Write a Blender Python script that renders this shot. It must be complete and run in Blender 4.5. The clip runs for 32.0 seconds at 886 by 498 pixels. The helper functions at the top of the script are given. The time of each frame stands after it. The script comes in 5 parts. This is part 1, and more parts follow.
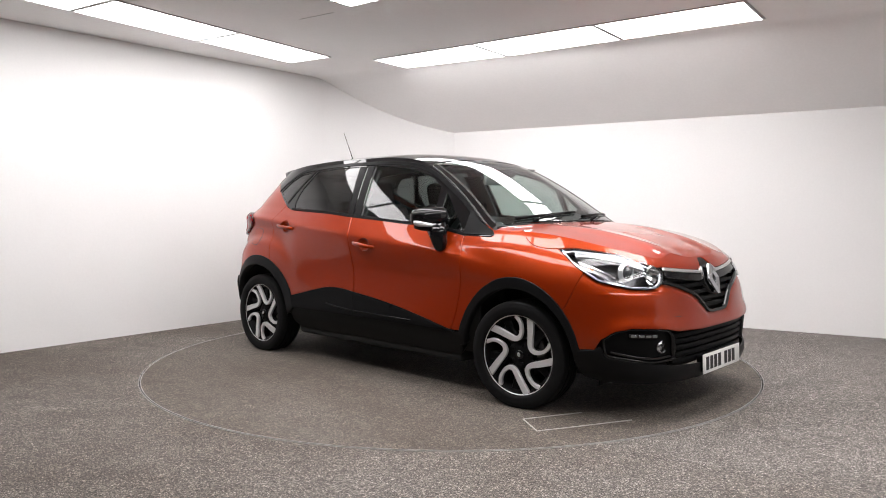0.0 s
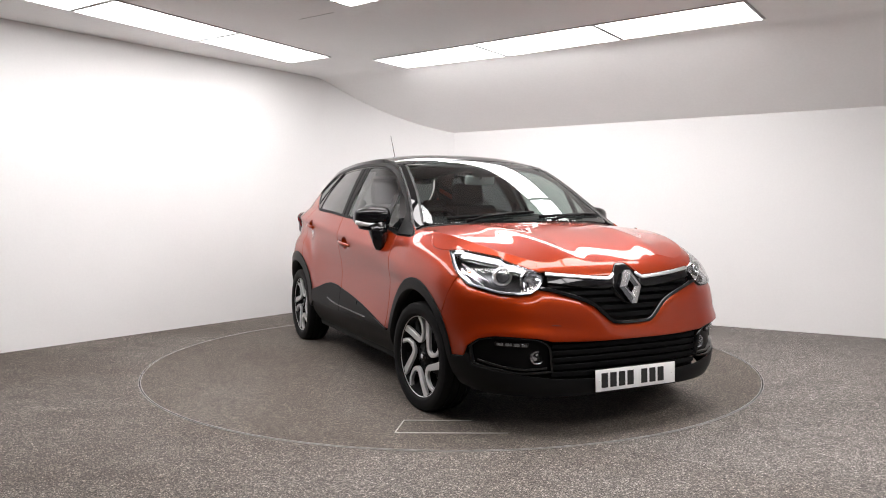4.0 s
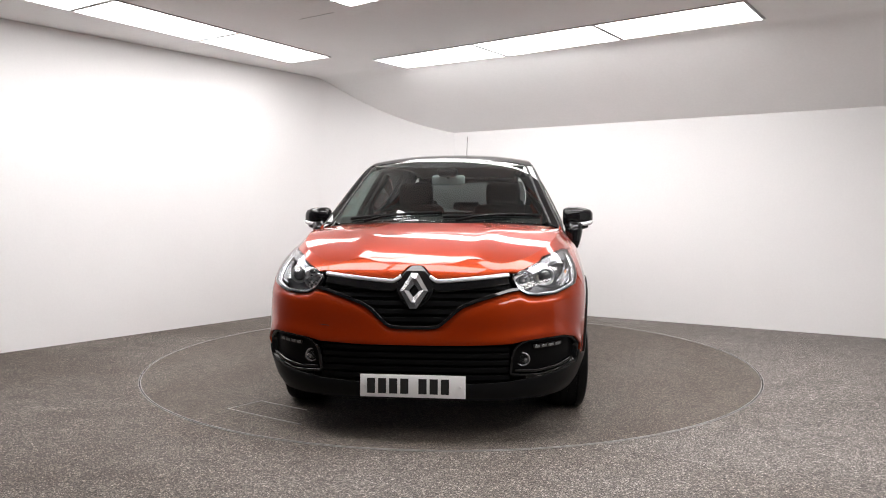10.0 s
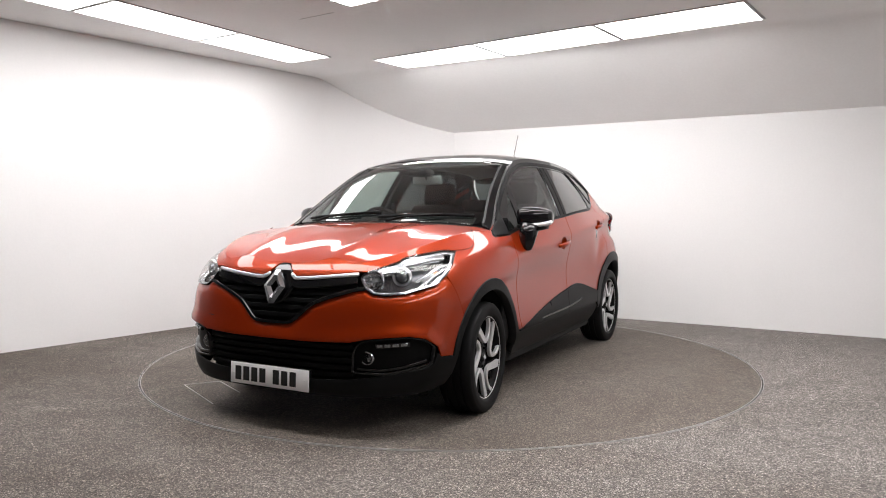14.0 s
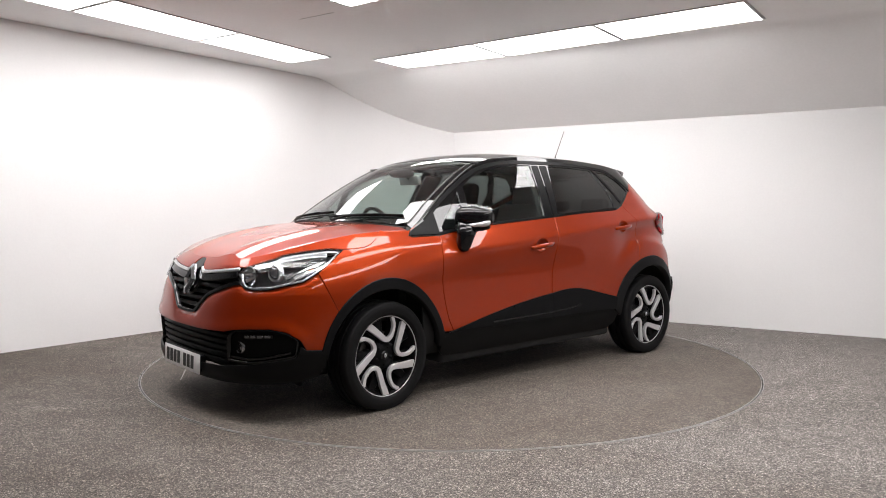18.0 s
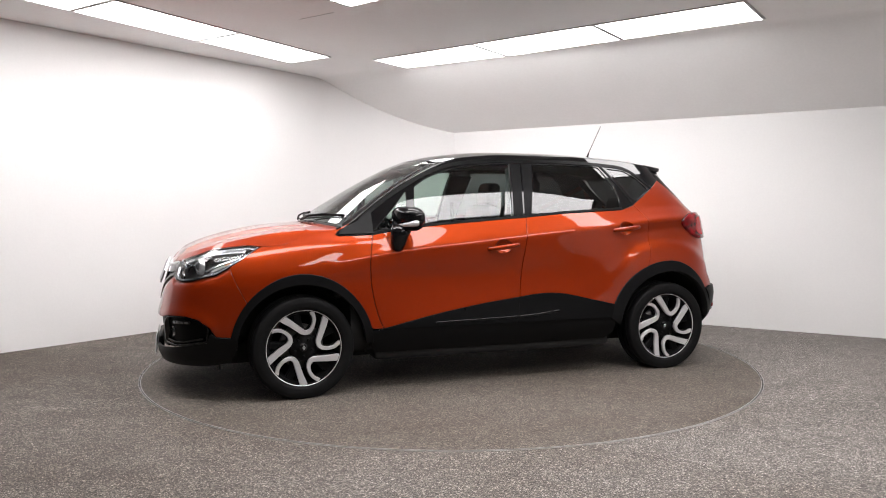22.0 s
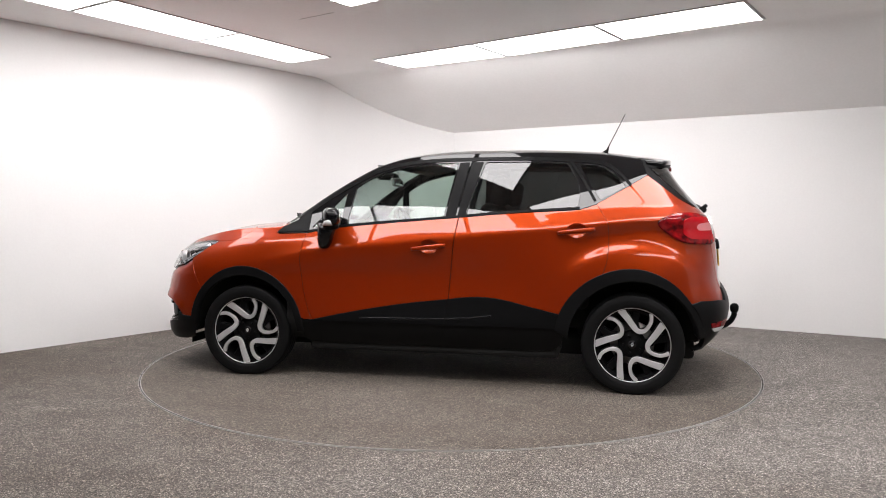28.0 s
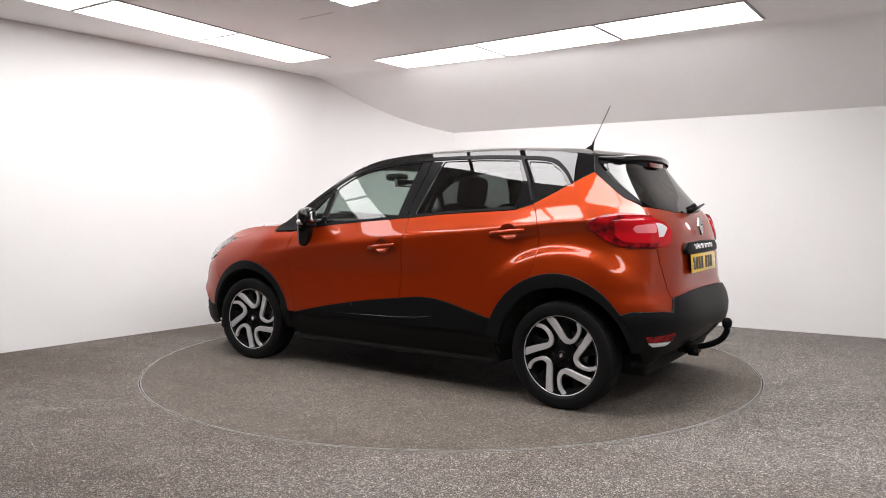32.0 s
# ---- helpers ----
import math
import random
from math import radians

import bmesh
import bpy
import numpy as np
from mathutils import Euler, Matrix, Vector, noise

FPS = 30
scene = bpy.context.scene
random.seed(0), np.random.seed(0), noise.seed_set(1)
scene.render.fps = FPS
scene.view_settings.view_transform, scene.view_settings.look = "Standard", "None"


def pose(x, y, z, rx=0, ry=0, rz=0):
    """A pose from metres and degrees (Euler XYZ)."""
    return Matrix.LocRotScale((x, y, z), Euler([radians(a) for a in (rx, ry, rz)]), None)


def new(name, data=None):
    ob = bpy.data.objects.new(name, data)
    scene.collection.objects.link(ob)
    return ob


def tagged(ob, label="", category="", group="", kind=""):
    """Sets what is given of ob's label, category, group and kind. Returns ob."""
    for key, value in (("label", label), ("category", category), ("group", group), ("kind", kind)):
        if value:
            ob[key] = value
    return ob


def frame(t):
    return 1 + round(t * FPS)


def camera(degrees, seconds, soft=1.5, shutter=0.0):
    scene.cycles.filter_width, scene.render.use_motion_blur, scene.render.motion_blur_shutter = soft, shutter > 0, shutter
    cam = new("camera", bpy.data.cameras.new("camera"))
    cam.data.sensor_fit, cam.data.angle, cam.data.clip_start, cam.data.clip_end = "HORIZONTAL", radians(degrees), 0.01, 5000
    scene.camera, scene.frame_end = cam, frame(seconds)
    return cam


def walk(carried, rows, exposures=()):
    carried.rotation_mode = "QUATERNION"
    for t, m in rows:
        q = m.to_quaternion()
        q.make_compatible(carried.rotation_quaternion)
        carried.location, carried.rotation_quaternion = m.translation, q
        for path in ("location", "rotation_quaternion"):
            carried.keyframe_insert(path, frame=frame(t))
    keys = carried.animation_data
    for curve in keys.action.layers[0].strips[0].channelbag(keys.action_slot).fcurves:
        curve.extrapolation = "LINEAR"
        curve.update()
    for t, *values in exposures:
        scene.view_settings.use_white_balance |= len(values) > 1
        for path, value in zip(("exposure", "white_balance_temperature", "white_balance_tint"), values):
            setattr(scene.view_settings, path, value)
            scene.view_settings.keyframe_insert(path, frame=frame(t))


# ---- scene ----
from mathutils import geometry

# One camera on a stand in the near corner of the studio.
cam = camera(62.16, 32.0, soft=1.0)
EYE = pose(0.0, -5.643, 1.135, 87.01, 0.02, 0.54)
walk(cam, [(0.0, EYE), (32.0, EYE)], exposures=[(0.0, 0.05), (32.0, 0.05)])

# Turn of the turntable, degrees at a time in seconds.
YAW_START, YAW_RATE = -42.18, -5.368
CAR_X, CAR_Y = -0.0435, 0.0323
TABLE_R = 2.219
CEILING_Z = 2.65

# ---- world: a closed studio, so the sky outside stays dark ----
world = bpy.data.worlds.new("world")
world.use_nodes = True
world.node_tree.nodes["Background"].inputs["Color"].default_value = (0.02, 0.02, 0.022, 1)
world.node_tree.nodes["Background"].inputs["Strength"].default_value = 0.2
scene.world = world
PANEL_GLOW = 13.8


# ---- materials ----
def base_mat(name, color, rough=0.5, metal=0.0, **extra):
    m = bpy.data.materials.new(name)
    m.use_nodes = True
    b = m.node_tree.nodes["Principled BSDF"]
    b.inputs["Base Color"].default_value = (*color, 1)
    b.inputs["Roughness"].default_value = rough
    b.inputs["Metallic"].default_value = metal
    for k, v in extra.items():
        b.inputs[k.replace("_", " ")].default_value = v
    return m


def nodes(m):
    return m.node_tree.nodes, m.node_tree.links, m.node_tree.nodes["Principled BSDF"]


def add(nt, kind, **props):
    n = nt.new(kind)
    for k, v in props.items():
        n.inputs[k.replace("_", " ")].default_value = v
    return n


def ramp(nt, stops):
    n = nt.new("ShaderNodeValToRGB")
    while len(n.color_ramp.elements) < len(stops):
        n.color_ramp.elements.new(0.5)
    for e, (p, c) in zip(n.color_ramp.elements, stops):
        e.position, e.color = p, (*c, 1)
    return n


def grainy(name, color, rough, scale, spread=0.06, bump=0.1, metal=0.0, distance=0.002, **extra):
    """A surface with fine grain and broad, faint unevenness."""
    m = base_mat(name, color, rough, metal, **extra)
    nt, ln, b = nodes(m)
    co = nt.new("ShaderNodeTexCoord")
    fine = add(nt, "ShaderNodeTexNoise", Scale=scale, Detail=4.0)
    broad = add(nt, "ShaderNodeTexNoise", Scale=1.7, Detail=3.0)
    ln.new(co.outputs["Object"], fine.inputs["Vector"])
    ln.new(co.outputs["Object"], broad.inputs["Vector"])
    mix = add(nt, "ShaderNodeMath")
    mix.operation = "ADD"
    ln.new(fine.outputs["Fac"], mix.inputs[0])
    ln.new(broad.outputs["Fac"], mix.inputs[1])
    rp = ramp(nt, [(0.3, [c * (1 - spread) for c in color]), (0.7, [min(1, c * (1 + spread)) for c in color])])
    half = add(nt, "ShaderNodeMath")
    half.operation = "MULTIPLY"
    half.inputs[1].default_value = 0.5
    ln.new(mix.outputs[0], half.inputs[0])
    ln.new(half.outputs[0], rp.inputs["Fac"])
    ln.new(rp.outputs["Color"], b.inputs["Base Color"])
    bp = add(nt, "ShaderNodeBump", Strength=bump, Distance=distance)
    ln.new(fine.outputs["Fac"], bp.inputs["Height"])
    ln.new(bp.outputs["Normal"], b.inputs["Normal"])
    return m


def carpet(name, tint, drift=0.0, contrast=1.0):
    """Resin-bound grit: stones of a few millimetres, stained in broad patches; drift: side light painted in,
    brightening towards +x.
    """
    m = base_mat(name, (0.2, 0.18, 0.165), 0.8)
    nt, ln, b = nodes(m)
    co = nt.new("ShaderNodeTexCoord")
    grit = add(nt, "ShaderNodeTexVoronoi", Scale=230.0)
    fleck = add(nt, "ShaderNodeTexVoronoi", Scale=110.0)
    stain = add(nt, "ShaderNodeTexNoise", Scale=0.9, Detail=6.0, Roughness=0.62)
    blotch = add(nt, "ShaderNodeTexNoise", Scale=7.0, Detail=5.0, Roughness=0.7)
    stretch = add(nt, "ShaderNodeMapping")
    stretch.inputs["Scale"].default_value = (0.55, 1.25, 1.0)
    for n in (grit, fleck, blotch, stretch):
        ln.new(co.outputs["Object"], n.inputs["Vector"])
    ln.new(stretch.outputs["Vector"], stain.inputs["Vector"])
    sep, sep2, xyz = nt.new("ShaderNodeSeparateColor"), nt.new("ShaderNodeSeparateColor"), nt.new("ShaderNodeSeparateXYZ")
    ln.new(grit.outputs["Color"], sep.inputs["Color"])
    ln.new(fleck.outputs["Color"], sep2.inputs["Color"])
    ln.new(co.outputs["Object"], xyz.inputs["Vector"])
    r1 = ramp(nt, [(0.0, (0.016, 0.014, 0.013)), (0.35, (0.060, 0.054, 0.049)), (0.70, (0.125, 0.114, 0.104)), (0.90, (0.26, 0.243, 0.228)), (1.0, (0.52, 0.50, 0.48))])
    flat = add(nt, "ShaderNodeMath")
    flat.operation = "MULTIPLY_ADD"
    flat.inputs[1].default_value, flat.inputs[2].default_value = contrast, 0.62 * (1 - contrast)
    ln.new(sep.outputs[0], flat.inputs[0])
    ln.new(flat.outputs[0], r1.inputs["Fac"])
    r3 = ramp(nt, [(0.0, (0.72, 0.70, 0.68)), (0.7, (1.0, 1.0, 1.0)), (1.0, (1.45, 1.42, 1.40))])
    ln.new(sep2.outputs[1], r3.inputs["Fac"])
    # stain noise plus a ramp along x that stands in for uneven light
    stain_and_light = nt.new("ShaderNodeMath")
    stain_and_light.operation = "MULTIPLY_ADD"
    stain_and_light.inputs[1].default_value = drift
    ln.new(xyz.outputs["X"], stain_and_light.inputs[0])
    ln.new(stain.outputs["Fac"], stain_and_light.inputs[2])
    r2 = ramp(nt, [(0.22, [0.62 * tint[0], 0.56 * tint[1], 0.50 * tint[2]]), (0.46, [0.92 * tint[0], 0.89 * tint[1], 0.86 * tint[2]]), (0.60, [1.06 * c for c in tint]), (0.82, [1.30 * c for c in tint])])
    ln.new(stain_and_light.outputs[0], r2.inputs["Fac"])
    r4 = ramp(nt, [(0.30, (0.80, 0.79, 0.77)), (0.52, (1.0, 1.0, 1.0)), (0.72, (1.14, 1.14, 1.14))])
    ln.new(blotch.outputs["Fac"], r4.inputs["Fac"])
    out = r1.outputs["Color"]
    for r in (r3, r2, r4):
        mx = nt.new("ShaderNodeMix")
        mx.data_type, mx.blend_type = "RGBA", "MULTIPLY"
        mx.inputs[0].default_value = 1.0
        ln.new(out, mx.inputs[6])
        ln.new(r.outputs["Color"], mx.inputs[7])
        out = mx.outputs[2]
    ln.new(out, b.inputs["Base Color"])
    bp = add(nt, "ShaderNodeBump", Strength=0.7, Distance=0.003)
    ln.new(fleck.outputs["Distance"], bp.inputs["Height"])
    ln.new(bp.outputs["Normal"], b.inputs["Normal"])
    return m


M_WALL = grainy("white_wall_paint", (0.78, 0.775, 0.77), 0.75, 60, 0.025, 0.08)
# tones of the unseen walls, standing in for a dim near side
M_DIM = grainy("unseen_wall_dark", (0.10, 0.10, 0.102), 0.9, 60, 0.1, 0.2)
M_GREY = grainy("unseen_wall_pale", (0.68, 0.675, 0.67), 0.8, 60, 0.05, 0.1)
M_SHADE = grainy("unseen_wall_mid", (0.24, 0.24, 0.24), 0.85, 60, 0.08, 0.1)
M_CEIL = grainy("ceiling_plaster", (0.93, 0.925, 0.92), 0.85, 45, 0.03, 0.1)
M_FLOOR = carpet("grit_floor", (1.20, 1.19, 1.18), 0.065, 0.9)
M_DISC = carpet("turntable_grit", (0.98, 0.93, 0.87), 0.0, 0.75)
M_TRIM = grainy("turntable_rim_metal", (0.40, 0.39, 0.38), 0.5, 40, 0.35, 0.1, 0.3)
M_MARK = grainy("chalky_line", (0.42, 0.40, 0.38), 0.9, 120, 0.3, 0.1)
M_FRAME = base_mat("grey_aluminium", (0.40, 0.395, 0.39), 0.5, 0.0)


def diffuser(name, glow):
    m = base_mat(name, (0.9, 0.9, 0.9), 0.5)
    b = m.node_tree.nodes["Principled BSDF"]
    b.inputs["Emission Color"].default_value = (1.0, 0.968, 0.972, 1)
    b.inputs["Emission Strength"].default_value = glow
    return m


M_GLOW = diffuser("light_panel_diffuser", PANEL_GLOW)
# dimmed copies of one panel glow, to even out wall brightness
M_GLOW_SLOPE = diffuser("dimmed_slope_panel_diffuser", PANEL_GLOW * 0.86)
M_GLOW_DIMMED = diffuser("dimmed_wall_panel_diffuser", PANEL_GLOW * 0.68)      # row by the tall wall, dimmed so the wall doesn't clip


# ---- mesh helpers ----
def mesh_of(bm, material, smooth=True, name="mesh"):
    me = bpy.data.meshes.new(name)
    bmesh.ops.recalc_face_normals(bm, faces=bm.faces)
    bm.to_mesh(me)
    bm.free()
    for p in me.polygons:
        p.use_smooth = smooth
    for m in material if isinstance(material, (list, tuple)) else [material]:
        me.materials.append(m)
    return me


def part(name, bm, material, parent=None, label="", smooth=True):
    me = bm if isinstance(bm, bpy.types.Mesh) else mesh_of(bm, material, smooth, name)
    ob = new(name, me)
    ob.parent = parent
    if label:
        ob["label"] = label
    return ob


def prism(points, z0, z1):
    """A polygon in plan, raised from z0 to z1."""
    bm = bmesh.new()
    lo = [bm.verts.new((x, y, z0)) for x, y in points]
    hi = [bm.verts.new((x, y, z1)) for x, y in points]
    n = len(points)
    bm.faces.new(lo[::-1])
    bm.faces.new(hi)
    for i in range(n):
        bm.faces.new((lo[i], lo[(i + 1) % n], hi[(i + 1) % n], hi[i]))
    return bm


def box(cx, cy, cz, sx, sy, sz, bevel=0.0, m=None, segments=2):
    bm = bmesh.new()
    bmesh.ops.create_cube(bm, size=1.0)
    bmesh.ops.scale(bm, vec=(sx, sy, sz), verts=bm.verts)
    if bevel:
        bmesh.ops.bevel(bm, geom=list(bm.edges), offset=bevel, segments=segments, affect="EDGES", profile=0.5)
    bmesh.ops.translate(bm, vec=(cx, cy, cz), verts=bm.verts)
    if m is not None:
        bm.transform(m)
    return bm


# ---- the studio ----
def ray2(deg):
    return Vector((math.cos(radians(deg)), math.sin(radians(deg))))


LEFT_DIR, RIGHT_DIR = ray2(52.145), ray2(-30.197)
CORNER = Vector((-0.871, 3.622))
WALL_T = 0.15
LOW_Z = 2.05          # height of the long wall under the sloping ceiling
FOLD = 1.0            # depth of the sloping part


def corner_curve(tangent=1.06, steps=24):
    """Plan of the walls at the back: straight, a rounded corner, straight."""
    a, b = CORNER - LEFT_DIR * tangent, CORNER + RIGHT_DIR * tangent
    bend = CORNER * 0.45 + (a + b) * 0.275
    out = []
    for i in range(steps + 1):
        t = i / steps
        out.append(a * (1 - t) ** 2 + bend * 2 * t * (1 - t) + b * t ** 2)
    return out


FAR_LEFT = CORNER - LEFT_DIR * 8.6
FAR_RIGHT = CORNER + RIGHT_DIR * 8.0
NEAR = FAR_LEFT + RIGHT_DIR * 8.0
RIGHT_N = Vector((RIGHT_DIR.y, -RIGHT_DIR.x))      # from the long wall into the room


def slope_height(p):
    d = (Vector(p) - CORNER).dot(RIGHT_N)
    return CEILING_Z if d >= FOLD else LOW_Z + (CEILING_Z - LOW_Z) * max(d, 0) / FOLD


def wall(name, line, label, out_side, material=None):
    """A wall of real thickness along a plan line; its top follows the ceiling."""
    bm = bmesh.new()
    rows = []
    for i, p in enumerate(line):
        q0, q1 = line[max(i - 1, 0)], line[min(i + 1, len(line) - 1)]
        t = (q1 - q0).normalized()
        o = Vector((-t.y, t.x)) * WALL_T * out_side
        top = slope_height(p) + 0.06
        rows.append([bm.verts.new(v) for v in ((p.x, p.y, 0), (p.x, p.y, top), (p.x + o.x, p.y + o.y, top), (p.x + o.x, p.y + o.y, 0))])
    for a, b in zip(rows, rows[1:]):
        for k in range(4):
            bm.faces.new((a[k], a[(k + 1) % 4], b[(k + 1) % 4], b[k]))
    bm.faces.new(rows[0])
    bm.faces.new(rows[-1][::-1])
    ob = part(name, bm, material or M_WALL)
    ob.data.set_sharp_from_angle(angle=radians(35))
    return tagged(ob, label, "wall", kind="structure")


curve = corner_curve()
LIT_END = CORNER - LEFT_DIR * 4.75            # beyond this, unseen walls are toned dark to dim the car's reflections
left_line = [LIT_END + (curve[0] - LIT_END) * (i / 8) for i in range(9)] + curve[1:]
right_line = [curve[-1] + (FAR_RIGHT - curve[-1]) * (i / 8) for i in range(9)]
wall("wall_west", left_line, "tall white painted studio wall with a rounded corner", 1)
wall("wall_north", right_line, "white painted studio wall under the sloping ceiling", 1)
# unseen mid grey stretch, added to soften the dark edge in reflections
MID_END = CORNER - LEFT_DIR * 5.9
wall("wall_west_middle", [MID_END, LIT_END], "unseen studio wall toned mid grey to soften reflections", 1, M_SHADE)
wall("wall_west_near", [FAR_LEFT, MID_END], "unseen studio wall toned dark for dim reflections", 1, M_DIM)
wall("wall_south", [NEAR, FAR_LEFT], "unseen studio wall toned dark for dim reflections", 1, M_DIM)
# unseen: pale half adds bounce light, dark half dims the door's reflection
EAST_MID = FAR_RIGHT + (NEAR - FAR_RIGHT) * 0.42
wall("wall_east", [FAR_RIGHT, FAR_RIGHT + (NEAR - FAR_RIGHT) * 0.11, FAR_RIGHT + (NEAR - FAR_RIGHT) * 0.1165, EAST_MID], "unseen studio wall toned pale grey for bounce light", 1, M_GREY)
wall("wall_east_near", [EAST_MID, NEAR], "unseen studio wall toned dark for dim reflections", 1, M_DIM)


def ceiling():
    """Flat ceiling that folds down to the long wall, one sheet with thickness."""
    bm = bmesh.new()
    a0, a1 = CORNER - RIGHT_DIR * 0.6, FAR_RIGHT + RIGHT_DIR * 0.3
    prof = [(-0.2, LOW_Z - 0.12), (0.0, LOW_Z)]
    for i in range(0, 9):                        # softly rounded fold
        d = FOLD - 0.1 + 0.2 * i / 8
        t = i / 8
        prof.append((d, CEILING_Z - 0.06 * (1 - t) ** 2))
    prof.append((8.9, CEILING_Z))
    lo, hi = [], []
    for d, z in prof:
        p, q = a0 + RIGHT_N * d, a1 + RIGHT_N * d
        lo.append((bm.verts.new((p.x, p.y, z)), bm.verts.new((q.x, q.y, z))))
        hi.append((bm.verts.new((p.x, p.y, z + 0.12)), bm.verts.new((q.x, q.y, z + 0.12))))
    for rows in (lo, hi):
        for r, s in zip(rows, rows[1:]):
            bm.faces.new((r[0], r[1], s[1], s[0]))
    for r, s, u, v in zip(lo, lo[1:], hi, hi[1:]):
        bm.faces.new((r[0], s[0], v[0], u[0]))
        bm.faces.new((r[1], s[1], v[1], u[1]))
    bm.faces.new((*lo[0], hi[0][1], hi[0][0]))
    bm.faces.new((*lo[-1], hi[-1][1], hi[-1][0]))
    ob = part("ceiling", bm, M_CEIL)
    ob.data.set_sharp_from_angle(angle=radians(30))
    return tagged(ob, "pale grey plaster ceiling with a sloping side", "ceiling", kind="structure")


ceiling()


def annulus(r0, r1, z0, z1, n=160, a0=0.0, a1=2 * math.pi):
    bm = bmesh.new()
    full = abs(a1 - a0 - 2 * math.pi) < 1e-6
    rings = []
    for i in range(n if full else n + 1):
        a = a0 + (a1 - a0) * i / n
        c, s = math.cos(a), math.sin(a)
        rings.append([bm.verts.new((r * c, r * s, z)) for r, z in ((r0, z0), (r1, z0), (r1, z1), (r0, z1))])
    pairs = list(zip(rings, rings[1:] + ([rings[0]] if full else [])))
    for a, b in pairs:
        if a is b:
            continue
        for k in range(4):
            bm.faces.new((a[k], a[(k + 1) % 4], b[(k + 1) % 4], b[k]))
    return bm


def floor():
    """Floor sheet with a round pit in which the turntable sits."""
    bm = bmesh.new()
    n = 128
    ring = [bm.verts.new(((TABLE_R + 0.009) * math.cos(2 * math.pi * i / n), (TABLE_R + 0.009) * math.sin(2 * math.pi * i / n), 0)) for i in range(n)]
    pit = [bm.verts.new((v.co.x, v.co.y, -0.06)) for v in ring]
    far = [bm.verts.new((9.5 * math.cos(2 * math.pi * i / n), 9.5 * math.sin(2 * math.pi * i / n), 0)) for i in range(n)]
    for i in range(n):
        j = (i + 1) % n
        bm.faces.new((ring[i], ring[j], far[j], far[i]))
        bm.faces.new((pit[i], pit[j], ring[j], ring[i]))
    bm.faces.new(pit)
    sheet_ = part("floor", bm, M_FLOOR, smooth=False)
    part("floor_edge", annulus(TABLE_R + 0.009, TABLE_R + 0.012, -0.05, 0.0015), M_TRIM, sheet_, "thin worn metal edge round the turntable", smooth=False)
    return tagged(sheet_, "grey-brown speckled grit floor, worn and patchy, light painted in towards one side", "floor", kind="structure")


floor()


def turntable():
    t = new("turntable")
    tagged(t, "round flush turntable faced with grey grit", "turntable")
    n = 160
    pts = [((TABLE_R - 0.004) * math.cos(2 * math.pi * i / n), (TABLE_R - 0.004) * math.sin(2 * math.pi * i / n)) for i in range(n)]
    part("deck", prism(pts, -0.05, 0.0), M_DISC, t, smooth=False)
    part("rim", annulus(TABLE_R - 0.004, TABLE_R, -0.05, 0.002), M_TRIM, t, "thin worn metal rim", smooth=False)
    # pale outline of an access hatch let into the deck
    corners = [(1.875, -0.60), (1.615, -1.114), (1.43, -0.985), (1.595, -0.655)]
    for (ax, ay), (bx, by) in zip(corners, corners[1:]):
        d = Vector((bx - ax, by - ay))
        m = pose((ax + bx) / 2, (ay + by) / 2, 0.0015, 0, 0, math.degrees(math.atan2(d.y, d.x)))
        part("hatch_edge", box(0, 0, 0, d.length, 0.007, 0.003, m=m), M_MARK, t, "pale hatch edge line", smooth=False)
    return t


table = turntable()


# ---- light panels in the ceiling, and one added fill row ----
def light_panel(x, y, deg, length, width, glow):
    p = new("ceiling_light")
    p.matrix_basis = pose(x, y, CEILING_Z, 0, 0, deg)
    tagged(p, "glowing white flat light panel in the ceiling", "ceiling light", "studio light panels")
    fw, ew = 0.006, 0.022
    for sx, sy, lx, ly in ((0, 1, length, fw), (0, -1, length, fw), (1, 0, ew, width - 2 * fw), (-1, 0, ew, width - 2 * fw)):
        part("frame_bar", box(sx * (length - lx) / 2, sy * (width - fw) / 2, -0.005, lx, ly, 0.010), M_FRAME, p, smooth=False)
    part("diffuser", box(0, 0, -0.00525, length - 2 * ew, width - 2 * fw, 0.0105), glow, p, "evenly glowing white diffuser", smooth=False)
    return p


def light_row(x, y, deg, count, length, width, glow=M_GLOW):
    """count panels end to end, from (x, y) on the row's middle line onwards."""
    d = ray2(deg)
    for i in range(count):
        c = Vector((x, y)) + d * (length * (i + 0.5))
        light_panel(c.x, c.y, deg, length, width, glow)


light_row(-0.591, 2.061, -35.3, 3, 1.1845, 0.61, M_GLOW_SLOPE)       # along the sloping side
light_row(-1.397, 1.807, -122.0, 3, 1.17, 0.53, M_GLOW_DIMMED)       # along the tall wall
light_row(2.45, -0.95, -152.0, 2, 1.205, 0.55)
# unseen fill row, added to brighten the right wall and near floor
light_row(3.10, -2.30, -128.0, 3, 1.205, 0.60)
light_row(-2.70, -1.43, -19.0, 3, 1.06, 0.55)
light_row(-0.925, -0.367, -36.5, 3, 0.52, 0.60)       # over the turntable


joint = part("trim", box(0, 0, 0, 0.36, 0.0025, 0.003, m=pose(-1.041, 0.157, CEILING_Z - 0.001, 0, 0, -33.7)), M_FRAME, smooth=False)
tagged(joint, "thin dark joint line in the ceiling plaster", "trim", kind="structure")

